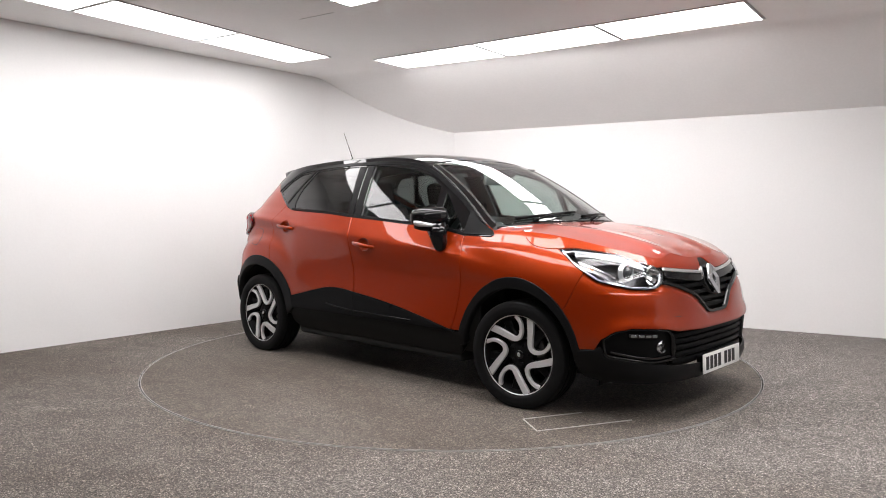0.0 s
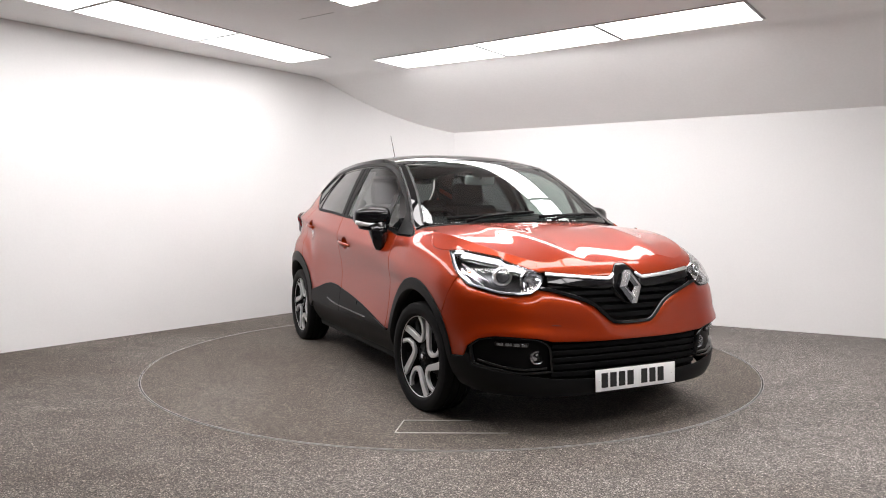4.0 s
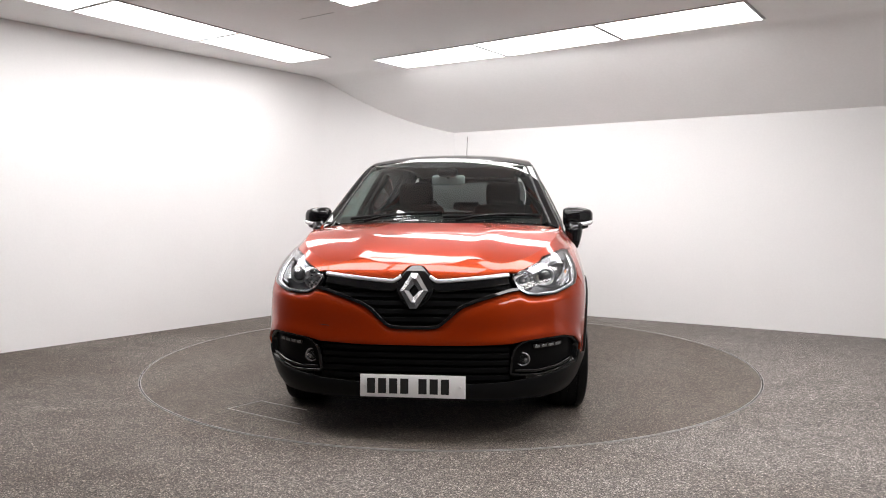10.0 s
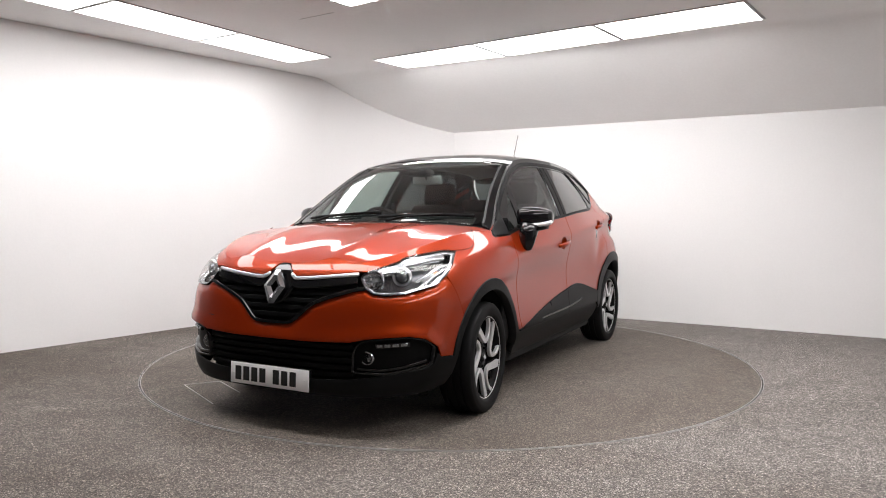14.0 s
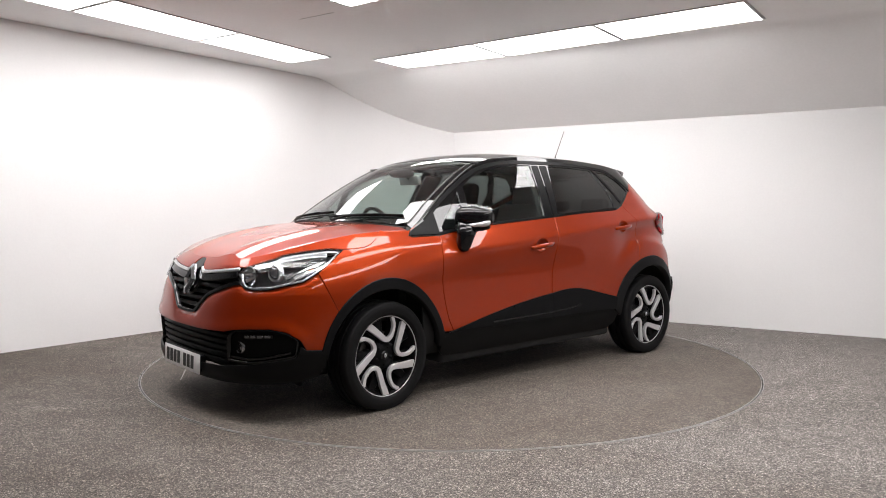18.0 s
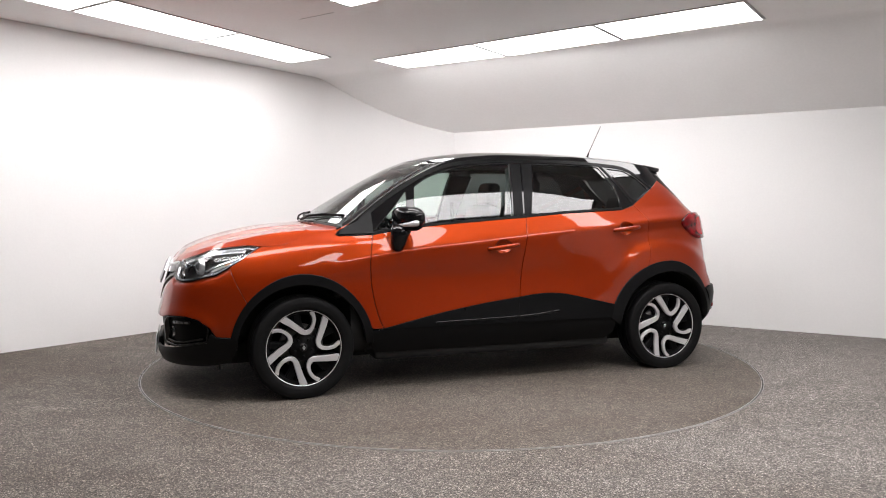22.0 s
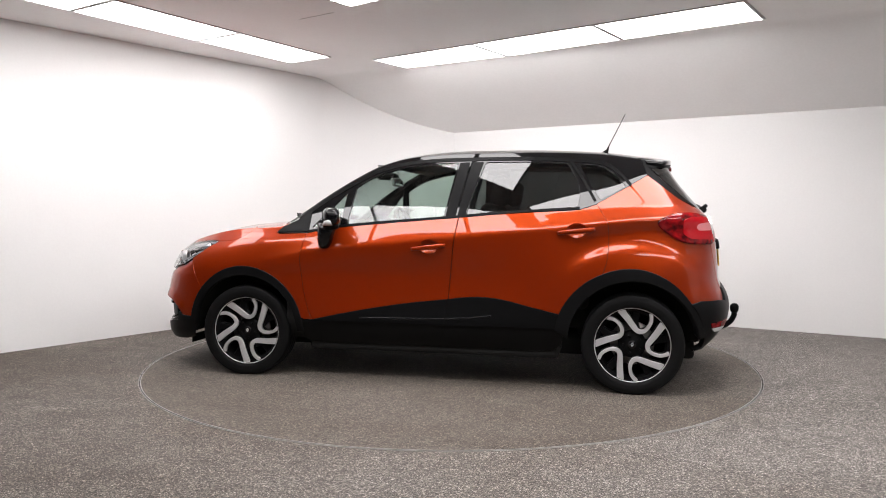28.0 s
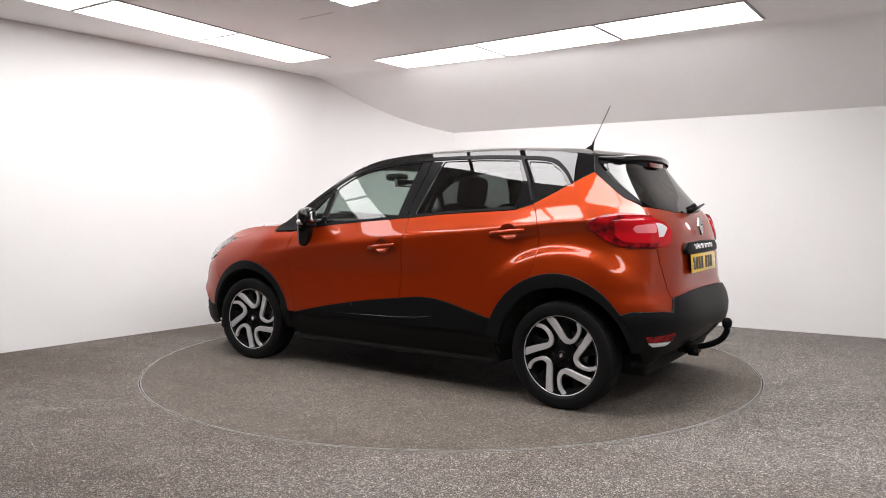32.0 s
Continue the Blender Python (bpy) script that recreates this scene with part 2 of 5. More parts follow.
# ---- car materials ----
def paint(name, color):
    """Metallic paint under clear lacquer, with fine flake."""
    m = base_mat(name, color, 0.38, 0.42, Coat_Weight=1.0, Coat_Roughness=0.008, Coat_IOR=1.38)
    nt, ln, b = nodes(m)
    b.inputs["Specular Tint"].default_value = (1.0, 0.32, 0.10, 1)
    co = nt.new("ShaderNodeTexCoord")
    flake = add(nt, "ShaderNodeTexVoronoi", Scale=900.0)
    ln.new(co.outputs["Object"], flake.inputs["Vector"])
    sep = nt.new("ShaderNodeSeparateColor")
    ln.new(flake.outputs["Color"], sep.inputs["Color"])
    rp = ramp(nt, [(0.0, [c * 0.82 for c in color]), (1.0, [min(1, c * 1.2) for c in color])])
    ln.new(sep.outputs[0], rp.inputs["Fac"])
    ln.new(rp.outputs["Color"], b.inputs["Base Color"])
    return m


def glass(name, tint, base=0.08, rough=0.0):
    """Thin tinted glass: clear, with the reflection of a polished face."""
    m = bpy.data.materials.new(name)
    m.use_nodes = True
    nt, ln = m.node_tree.nodes, m.node_tree.links
    nt.remove(nt["Principled BSDF"])
    tr = nt.new("ShaderNodeBsdfTransparent")
    tr.inputs["Color"].default_value = (*tint, 1)
    gl = nt.new("ShaderNodeBsdfGlossy")
    gl.inputs["Roughness"].default_value = rough
    lw = nt.new("ShaderNodeLayerWeight")
    lw.inputs["Blend"].default_value = 0.5
    pw = nt.new("ShaderNodeMath")
    pw.operation = "POWER"
    pw.inputs[1].default_value = 4.0
    fr = nt.new("ShaderNodeMath")
    fr.operation = "MULTIPLY_ADD"
    fr.inputs[1].default_value, fr.inputs[2].default_value = 1 - base, base
    ln.new(lw.outputs["Facing"], pw.inputs[0])
    ln.new(pw.outputs[0], fr.inputs[0])
    mx = nt.new("ShaderNodeMixShader")
    ln.new(fr.outputs[0], mx.inputs["Fac"])
    ln.new(tr.outputs["BSDF"], mx.inputs[1])
    ln.new(gl.outputs["BSDF"], mx.inputs[2])
    ln.new(mx.outputs["Shader"], nt["Material Output"].inputs["Surface"])
    return m


M_PAINT = paint("orange_metallic_paint", (0.255, 0.0202, 0.0006))
M_GLOSS = base_mat("gloss_black", (0.004, 0.004, 0.0045), 0.4, 0.0, Coat_Weight=1.0, Coat_Roughness=0.01, Coat_IOR=1.42, Specular_IOR_Level=0.0)
M_PLAS = grainy("textured_black_plastic", (0.0052, 0.0053, 0.0057), 0.42, 400, 0.2, 0.25, distance=0.0006, Specular_IOR_Level=0.12)
M_SATIN = grainy("satin_black_plastic", (0.005, 0.005, 0.0053), 0.38, 300, 0.1, 0.08, distance=0.0004, Specular_IOR_Level=0.06)
M_INNER = base_mat("dark_underbody", (0.008, 0.008, 0.008), 0.9)
M_RUBBER = grainy("tyre_rubber", (0.006, 0.006, 0.0063), 0.6, 120, 0.2, 0.2, distance=0.001, Specular_IOR_Level=0.13)
M_SEAL = base_mat("rubber_seal", (0.012, 0.012, 0.012), 0.6)
M_CHROME = base_mat("chrome", (0.82, 0.83, 0.85), 0.07, 1.0)
M_ALU = grainy("machined_alloy", (0.66, 0.66, 0.67), 0.34, 500, 0.06, 0.05, 0.55, 0.0004)
M_BRUSHED = base_mat("satin_chrome", (0.82, 0.82, 0.83), 0.34, 1.0)
M_DARKCHROME = base_mat("dark_chrome", (0.36, 0.37, 0.39), 0.2, 1.0)
M_LAMPBODY = grainy("grey_lamp_housing", (0.10, 0.10, 0.105), 0.30, 300, 0.1, 0.05, 0.6)
M_LAMPTRIM = base_mat("lamp_trim_chrome", (0.55, 0.56, 0.58), 0.22, 1.0)
M_PROJECTOR = base_mat("grey_projector_lens", (0.06, 0.062, 0.066), 0.08, 0.0, Coat_Weight=1.0, Coat_Roughness=0.01, Coat_IOR=1.7)
M_STEEL = grainy("brake_steel", (0.22, 0.21, 0.20), 0.4, 60, 0.2, 0.1, 1.0)
M_GLASS = glass("clear_green_glass", (0.56, 0.65, 0.61), 0.055)
M_SCREEN = glass("windscreen_glass", (0.62, 0.70, 0.68), 0.065)
M_PRIVACY = glass("privacy_glass", (0.13, 0.14, 0.14), 0.055)
M_LENS = glass("clear_lamp_lens", (0.94, 0.95, 0.96), 0.05)
M_REDLENS = base_mat("red_lamp_lens", (0.36, 0.005, 0.008), 0.12, 0.0, Coat_Weight=1.0, Coat_Roughness=0.01, Coat_IOR=1.38, Specular_IOR_Level=0.0)
_nt, _ln, _b = nodes(M_REDLENS)
_co, _nz = _nt.new("ShaderNodeTexCoord"), add(_nt, "ShaderNodeTexNoise", Scale=22.0, Detail=3.0)
_rp = ramp(_nt, [(0.38, (0.05, 0.001, 0.002)), (0.66, (0.28, 0.004, 0.006))])
_ln.new(_co.outputs["Object"], _nz.inputs["Vector"])
_ln.new(_nz.outputs["Fac"], _rp.inputs["Fac"])
_ln.new(_rp.outputs["Color"], _b.inputs["Base Color"])
M_REDBRIGHT = base_mat("bright_red_lens", (0.36, 0.004, 0.008), 0.10, 0.0, Coat_Weight=1.0, Coat_Roughness=0.01, Coat_IOR=1.38, Specular_IOR_Level=0.0)
M_REDDARK = base_mat("dark_red_lens", (0.10, 0.004, 0.006), 0.1, 0.0, Coat_Weight=1.0, Coat_Roughness=0.02)
M_CLEARLENS = base_mat("white_lamp_lens", (0.72, 0.72, 0.73), 0.15, 0.35, Coat_Weight=1.0, Coat_Roughness=0.02)
M_TRIMGREY = grainy("grey_cabin_trim", (0.045, 0.046, 0.048), 0.7, 90, 0.15, 0.15)
M_FABRIC = grainy("dark_seat_fabric", (0.018, 0.018, 0.020), 0.95, 160, 0.2, 0.3)
M_HEADLINE = grainy("grey_headlining", (0.20, 0.20, 0.19), 0.95, 160, 0.05, 0.1)
M_PALE = grainy("pale_grey_plastic", (0.42, 0.42, 0.41), 0.5, 200, 0.05, 0.05)
M_WHITEPL = base_mat("white_plate", (0.88, 0.88, 0.87), 0.35, 0.0, Coat_Weight=0.6)
M_YELPL = base_mat("yellow_plate", (0.78, 0.50, 0.02), 0.35, 0.0, Coat_Weight=0.6)
M_INK = base_mat("black_lettering", (0.012, 0.012, 0.012), 0.45)
M_MIRROR = base_mat("mirror_glass", (0.86, 0.87, 0.88), 0.01, 1.0)
M_PINKLENS = base_mat("pale_red_lens", (0.60, 0.16, 0.18), 0.15, 0.1, Coat_Weight=1.0, Coat_Roughness=0.02)
M_AMBER = base_mat("amber_lens", (0.55, 0.20, 0.06), 0.15, 0.0, Coat_Weight=1.0)


# ---- smooth curves ----
def pchip(xk, yk, x):
    """Smooth monotone interpolation; xk and yk are rows of knots, one row for each x, or one for all."""
    x = np.atleast_1d(np.asarray(x, float))
    xk, yk = np.atleast_2d(np.asarray(xk, float)), np.atleast_2d(np.asarray(yk, float))
    n = len(x)
    xk, yk = np.broadcast_to(xk, (n, xk.shape[1])), np.broadcast_to(yk, (n, yk.shape[1]))
    h = np.diff(xk, axis=1)
    d = np.diff(yk, axis=1) / h
    m = np.zeros_like(yk)
    a, b = d[:, :-1], d[:, 1:]
    w1, w2 = 2 * h[:, 1:] + h[:, :-1], h[:, 1:] + 2 * h[:, :-1]
    same = a * b > 0
    with np.errstate(divide="ignore", invalid="ignore"):
        hm = (w1 + w2) / (w1 / a + w2 / b)
    m[:, 1:-1] = np.where(same, hm, 0)
    m[:, 0], m[:, -1] = d[:, 0], d[:, -1]
    i = np.clip((x[:, None] >= xk).sum(1) - 1, 0, xk.shape[1] - 2)
    r = np.arange(n)
    t = (x - xk[r, i]) / h[r, i]
    tl = np.clip(t, 0, 1)
    y0, y1, m0, m1, hh = yk[r, i], yk[r, i + 1], m[r, i], m[r, i + 1], h[r, i]
    y = (2 * tl**3 - 3 * tl**2 + 1) * y0 + (tl**3 - 2 * tl**2 + tl) * hh * m0 + (3 * tl**2 - 2 * tl**3) * y1 + (tl**3 - tl**2) * hh * m1
    return y + np.where(t < 0, t * hh * m0, 0) + np.where(t > 1, (t - 1) * hh * m1, 0)


def knots(*pairs, blur=0.0):
    """A curve through the pairs; blur rounds its bends over that length."""
    pairs = sorted(pairs)
    xs, ys = [p[0] for p in pairs], [p[1] for p in pairs]
    if not blur:
        return lambda x: pchip(xs, ys, x)
    g = np.arange(xs[0] - 0.6, xs[-1] + 0.6, 0.002)
    k = np.exp(-0.5 * (np.arange(-3 * blur, 3 * blur + 1e-9, 0.002) / blur) ** 2)
    v = np.convolve(pchip(xs, ys, g), k / k.sum(), "valid")
    g = g[(len(k) - 1) // 2:][:len(v)]
    return lambda x: np.interp(np.atleast_1d(x), g, v)


# ---- the body's shape: x forward, y to the car's left, z up, metres ----
XA, XR = 1.20, -1.10                       # where the rounding of nose and tail begins
nose_x = knots((0.14, 2.05), (0.20, 2.115), (0.27, 2.13), (0.34, 2.118), (0.46, 2.126), (0.52, 2.127), (0.58, 2.119), (0.66, 2.102), (0.76, 2.070), (0.83, 2.034), (0.88, 1.982), (0.95, 1.89), (1.05, 1.6), blur=0.022)
tail_x = knots((0.14, -1.68), (0.26, -1.79), (0.36, -1.88), (0.46, -1.915), (0.60, -1.905), (0.68, -1.865), (0.85, -1.853), (0.98, -1.836), (1.10, -1.780), (1.20, -1.702), (1.32, -1.605), (1.46, -1.52), (1.60, -1.45), blur=0.022)
crease_z = knots((2.1, 0.70), (1.7, 0.72), (1.35, 0.765), (1.0, 0.825), (0.77, 0.872), (0.19, 0.92), (-0.5, 0.989), (-1.0, 1.04), (-1.4, 1.08), (-1.9, 1.09), blur=0.12)
crease_y = knots((2.1, 0.865), (1.7, 0.876), (1.3, 0.884), (1.0, 0.876), (0.8, 0.868), (0.2, 0.868), (-0.5, 0.862), (-1.0, 0.842), (-1.4, 0.822), (-1.9, 0.81), blur=0.12)
belt_z = knots((2.1, 0.90), (1.8, 0.925), (1.5, 0.980), (1.3, 1.015), (1.12, 1.015), (0.85, 1.0), (0.2, 1.06), (-0.5, 1.118), (-0.95, 1.142), (-1.3, 1.17), (-1.9, 1.17), blur=0.14)
belt_y = knots((2.1, 0.73), (1.5, 0.728), (1.3, 0.745), (1.12, 0.772), (0.85, 0.788), (0.2, 0.806), (-0.5, 0.800), (-0.95, 0.766), (-1.3, 0.735), (-1.9, 0.71), blur=0.14)
rail_y = knots((2.1, 0.40), (1.5, 0.42), (1.0, 0.50), (0.4, 0.580), (-0.3, 0.598), (-0.9, 0.548), (-1.4, 0.502), (-1.9, 0.48), blur=0.14)
waist_y = knots((2.1, 0.87), (1.7, 0.884), (1.3, 0.886), (0.95, 0.862), (0.5, 0.838), (0.0, 0.832), (-0.5, 0.838), (-0.95, 0.868), (-1.3, 0.884), (-1.7, 0.868), (-1.9, 0.86), blur=0.14)


def side_line(x, z):
    """Half width of the body's flank, before its bends are rounded."""
    x, z = np.asarray(x, float), np.asarray(z, float)
    zc, yc, zb, yb, yr, yw = crease_z(x), crease_y(x), belt_z(x), belt_y(x), rail_y(x), waist_y(x)
    one = np.ones_like(zc)
    wing_ = np.clip((x - 0.75) / 0.4, 0, 1)
    swell = 0.030 * np.clip((x - 0.75) / 0.4, 0, 1)
    yarch = np.maximum(0.868, np.minimum(yw, 0.874))
    zk = np.stack([0.10 * one, 0.24 * one, 0.40 * one, 0.52 * one, 0.70 * one, zc - 0.05, zc, zc + 0.03, 0.5 * (zc + 0.03 + zb), zb, 0.5 * (zb + 1.47), 1.47 * one, 1.62 * one], 1)
    yk = np.stack([0.70 * one, 0.812 * one, yarch, 0.5 * (yarch + yw), yw, yc - 0.002 + 0.25 * (yw - 0.85) * (1 - wing_) + 0.005 * wing_, yc + 0.15 * (yw - 0.85) * (1 - wing_), (yc - 0.009 + 0.003 * wing_) * wing_ + (1 - wing_) * (yc + (yb - yc) * 0.03 / (zb - zc)), 0.5 * (yc - 0.009 * wing_ + (1 - wing_) * (yb - yc) * 0.03 / (zb - zc) + yb) + swell, yb, 0.5 * (yb + yr) + 0.022 + 0.012 * np.clip((-0.7 - x) / 0.45, 0, 1), yr, yr - 0.14], 1)
    # shoulder over the rear wheel, hollow between it and the crease
    rho = np.hypot(x + 1.30, z - 0.308)
    t = np.clip((rho - 0.575) / 0.065, 0, 1)
    u = np.clip((-0.80 - x) / 0.25, 0, 1)
    w = np.clip((zc - z) / 0.07, 0, 1)
    low = pchip(zk, yk, z)
    # the windows' plane: evenly bowed from the belt to the roof rail
    s = (z - zb) / (1.47 - zb)
    bow = 0.009 + 0.004 * np.clip((-0.7 - x) / 0.45, 0, 1)
    glazed = np.clip((1.30 - x) / 0.15, 0, 1)
    high = yb + (yr - yb) * s + 4 * bow * s * (1 - s)
    y = np.where(z > zb, low + (high - low) * glazed, low)
    return y - 0.026 * t * t * (3 - 2 * t) * u * u * (3 - 2 * u) * w


def soften(A, sigma, axis):
    """Gaussian rounding along one axis of a table."""
    r = int(3 * sigma)
    k = np.exp(-0.5 * (np.arange(-r, r + 1) / sigma) ** 2)
    k /= k.sum()
    pad = [(0, 0), (0, 0)]
    pad[axis] = (r, r)
    B = np.pad(A, pad, mode="edge")
    n = A.shape[axis]
    return sum(w * (B[i:i + n] if axis == 0 else B[:, i:i + n]) for i, w in enumerate(k))


GRID = 0.005
GX, GZ = np.arange(-2.3, 2.5, GRID), np.arange(0.0, 1.75, GRID)
_table = np.stack([side_line(np.full_like(GZ, x), GZ) for x in GX])
_table = soften(soften(_table, 2.4, 1), 6.0, 0)


def side_y(x, z):
    """Half width of the body's flank."""
    i = np.clip((np.asarray(x, float) - GX[0]) / GRID, 0, len(GX) - 1.001)
    j = np.clip((np.asarray(z, float) - GZ[0]) / GRID, 0, len(GZ) - 1.001)
    a, b = i.astype(int), j.astype(int)
    f, g = i - a, j - b
    T = _table
    return (T[a, b] * (1 - f) + T[a + 1, b] * f) * (1 - g) + (T[a, b + 1] * (1 - f) + T[a + 1, b + 1] * f) * g


PF, QF, PR, QR = 4.4, 3.0, 3.8, 3.9


def quarter(length, width, p, q):
    phi = np.linspace(1e-4, math.pi / 2 - 1e-4, 6000)
    x, y = length * np.cos(phi) ** (2 / p), width * np.sin(phi) ** (2 / q)
    s = np.concatenate([[0], np.cumsum(np.hypot(np.diff(x), np.diff(y)))])
    return s, phi


SF, PHIF = quarter(0.92, 0.87, PF, QF)
SR, PHIR = quarter(0.75, 0.84, PR, QR)
U1 = SF[-1]
U2 = U1 + XA - XR
U3 = U2 + SR[-1]


def flank(u, z):
    """The body's outer skin. u runs from the middle of the nose along the left side to the middle of the tail; it goes on past both on the right."""
    u, z = np.asarray(u, float), np.asarray(z, float)
    sign = np.where((u < 0) | (u > U3), -1.0, 1.0)
    u = np.abs(u)
    u = np.where(u > U3, 2 * U3 - u, u)
    pf = np.interp(u, SF, PHIF)
    pr = np.interp(U3 - u, SR, PHIR)
    xf = XA + (nose_x(z) - XA) * np.cos(pf) ** (2 / PF)
    xr = XR + (tail_x(z) - XR) * np.cos(pr) ** (2 / PR)
    x = np.where(u < U1, xf, np.where(u > U2, xr, XA - (u - U1)))
    y = side_y(x, z)
    y = y * np.where(u < U1, np.sin(pf) ** (2 / QF), np.where(u > U2, np.sin(pr) ** (2 / QR), 1.0))
    return np.stack([x, sign * y, z], 1)


top_z = knots((2.17, 0.74), (2.034, 0.845), (1.93, 0.905), (1.74, 0.968), (1.53, 1.014), (1.32, 1.047), (1.205, 1.062), blur=0.05)
screen_z = knots((1.205, 1.062), (0.90, 1.255), (0.62, 1.410), (0.46, 1.482), (0.24, 1.536), (-0.19, 1.570), (-0.51, 1.571), (-1.09, 1.545), (-1.41, 1.500), (-1.66, 1.458), (-1.9, 1.40), blur=0.05)
crown = knots((2.1, 0.012), (1.7, 0.014), (1.3, 0.008), (1.15, 0.022), (0.7, 0.022), (0.35, 0.040), (-0.5, 0.062), (-1.5, 0.062), blur=0.14)
sweep = knots((2.2, 0.12), (1.9, 0.13), (1.6, 0.09), (1.4, 0.12), (1.2, 0.27), (1.0, 0.31), (0.5, 0.28), (0.1, 0.12), (-0.4, 0.0), (-1.9, 0.0), blur=0.14)


def top(x, y):
    """Bonnet, windscreen and roof."""
    x, y = np.asarray(x, float), np.asarray(y, float)
    xs = x + sweep(x) * y * y
    z = np.where(xs > 1.205, top_z(xs), screen_z(xs)) - crown(x) * (np.abs(y) / 0.6) ** 2.4
    bulge = np.where(xs > 1.205, 0.012 * np.clip((xs - 1.205) / 0.3, 0, 1), 0) * np.exp(-((np.abs(y) - (0.30 + 0.16 * (1.9 - xs))) / 0.09) ** 2)
    return np.stack([x, y, z + bulge], 1)


def normals_of(f, u, v, h=0.005):
    a = f(u + h, v) - f(u - h, v)
    b = f(u, v + h) - f(u, v - h)
    n = np.cross(a, b)
    return n / np.maximum(np.linalg.norm(n, axis=1), 1e-12)[:, None]


def seam_z(u):
    """Height at which the flank meets bonnet, screen or roof."""
    u = np.atleast_1d(np.asarray(u, float))
    zz = np.linspace(0.76, 1.56, 401)
    U, Z = np.repeat(u, len(zz)), np.tile(zz, len(u))
    P = flank(U, Z)
    g = (P[:, 2] - top(P[:, 0], P[:, 1])[:, 2]).reshape(len(u), -1)
    out = []
    for row in g:
        up = np.nonzero((row[:-1] < 0) & (row[1:] >= 0))[0]
        i = up[0] if len(up) else len(zz) - 2
        d = row[i + 1] - row[i]
        out.append(zz[i] + (zz[1] - zz[0]) * (np.clip(-row[i] / d, 0, 1) if abs(d) > 1e-9 else 0.5))
    return np.array(out)


SEAM_U = np.linspace(0, U3, 360)
SEAM_Z = seam_z(SEAM_U)
SEAM_Z = np.convolve(np.pad(SEAM_Z, 3, mode="edge"), np.ones(7) / 7, "valid")


def seam(u0, u1, n=40, below=0.0):
    us = np.linspace(u0, u1, n)
    return [(a, b - below) for a, b in zip(us, np.interp(np.abs(us), SEAM_U, SEAM_Z))]


_UG = np.linspace(1e-3, U3 - 1e-3, 1500)


def at_x(x, z):
    """u of the point of the left flank at x and z."""
    P = flank(_UG, np.full_like(_UG, z))
    return float(np.interp(-x, -P[:, 0], _UG))


def at_front(y, z):
    """u on the nose at side position y."""
    k = _UG < U1 + 0.2
    P = flank(_UG[k], np.full(k.sum(), z))
    return math.copysign(float(np.interp(abs(y), np.maximum.accumulate(P[:, 1]), _UG[k])), y)


def at_rear(y, z):
    """u on the tail at side position y (right side past the middle)."""
    k = _UG > U2 - 0.2
    P = flank(_UG[k][::-1], np.full(k.sum(), z))
    d = U3 - float(np.interp(abs(y), np.maximum.accumulate(P[:, 1]), _UG[k][::-1]))
    return U3 - d if y >= 0 else U3 + d


def S(*pts):
    return [(at_x(x, z), z) for x, z in pts]


def F(*pts):
    return [(at_front(y, z), z) for y, z in pts]


def R(*pts):
    return [(at_rear(y, z), z) for y, z in pts]


# ---- outlines ----
def spline(pts, closed=False, n=8):
    """Smooth line through the points."""
    P = [np.array(p, float) for p in pts]
    m = len(P)
    out = []
    for i in range(m if closed else m - 1):
        p0 = P[(i - 1) % m] if closed or i > 0 else 2 * P[0] - P[1]
        p1, p2 = P[i], P[(i + 1) % m]
        p3 = P[(i + 2) % m] if closed or i + 2 < m else 2 * P[-1] - P[-2]
        for k in range(n):
            t = k / n
            out.append(tuple(0.5 * (2 * p1 + (p2 - p0) * t + (2 * p0 - 5 * p1 + 4 * p2 - p3) * t * t + (3 * p1 - p0 - 3 * p2 + p3) * t**3)))
    if not closed:
        out.append(tuple(P[-1]))
    return out


def rounded(pts, r=0.02, n=4):
    """Closed outline with its corners rounded."""
    P = [np.array(p, float) for p in pts]
    m, out = len(P), []
    for i in range(m):
        a, b, c = P[i - 1], P[i], P[(i + 1) % m]
        la, lc = np.linalg.norm(a - b), np.linalg.norm(c - b)
        if min(la, lc) < 1e-6:
            continue
        ra = min(r, 0.45 * la, 0.45 * lc)
        s, e = b + (a - b) / la * ra, b + (c - b) / lc * ra
        for k in range(n + 1):
            t = k / n
            out.append(tuple(s * (1 - t) ** 2 + 2 * b * t * (1 - t) + e * t * t))
    return out


def dense(pts, step):
    out = []
    m = len(pts)
    for i in range(m):
        a, b = np.array(pts[i]), np.array(pts[(i + 1) % m])
        k = max(1, int(math.ceil(np.linalg.norm(b - a) / step)))
        for j in range(k):
            out.append(a + (b - a) * j / k)
    A = np.array(out)
    keep = np.linalg.norm(A - np.roll(A, 1, axis=0), axis=1) > 1e-4
    return A[keep]


def area2(A):
    B = np.roll(A, -1, axis=0)
    return float((A[:, 0] * B[:, 1] - B[:, 0] * A[:, 1]).sum())


def inset(A, d):
    """Outline moved inwards by d (outwards when negative)."""
    if area2(A) < 0:
        A = A[::-1]
    t1, t2 = A - np.roll(A, 1, axis=0), np.roll(A, -1, axis=0) - A
    t1 /= np.linalg.norm(t1, axis=1)[:, None]
    t2 /= np.linalg.norm(t2, axis=1)[:, None]
    n1, n2 = np.stack([-t1[:, 1], t1[:, 0]], 1), np.stack([-t2[:, 1], t2[:, 0]], 1)
    b = n1 + n2
    k = np.maximum((b * b).sum(1), 0.7)
    return A + b * (2 * d / k)[:, None]


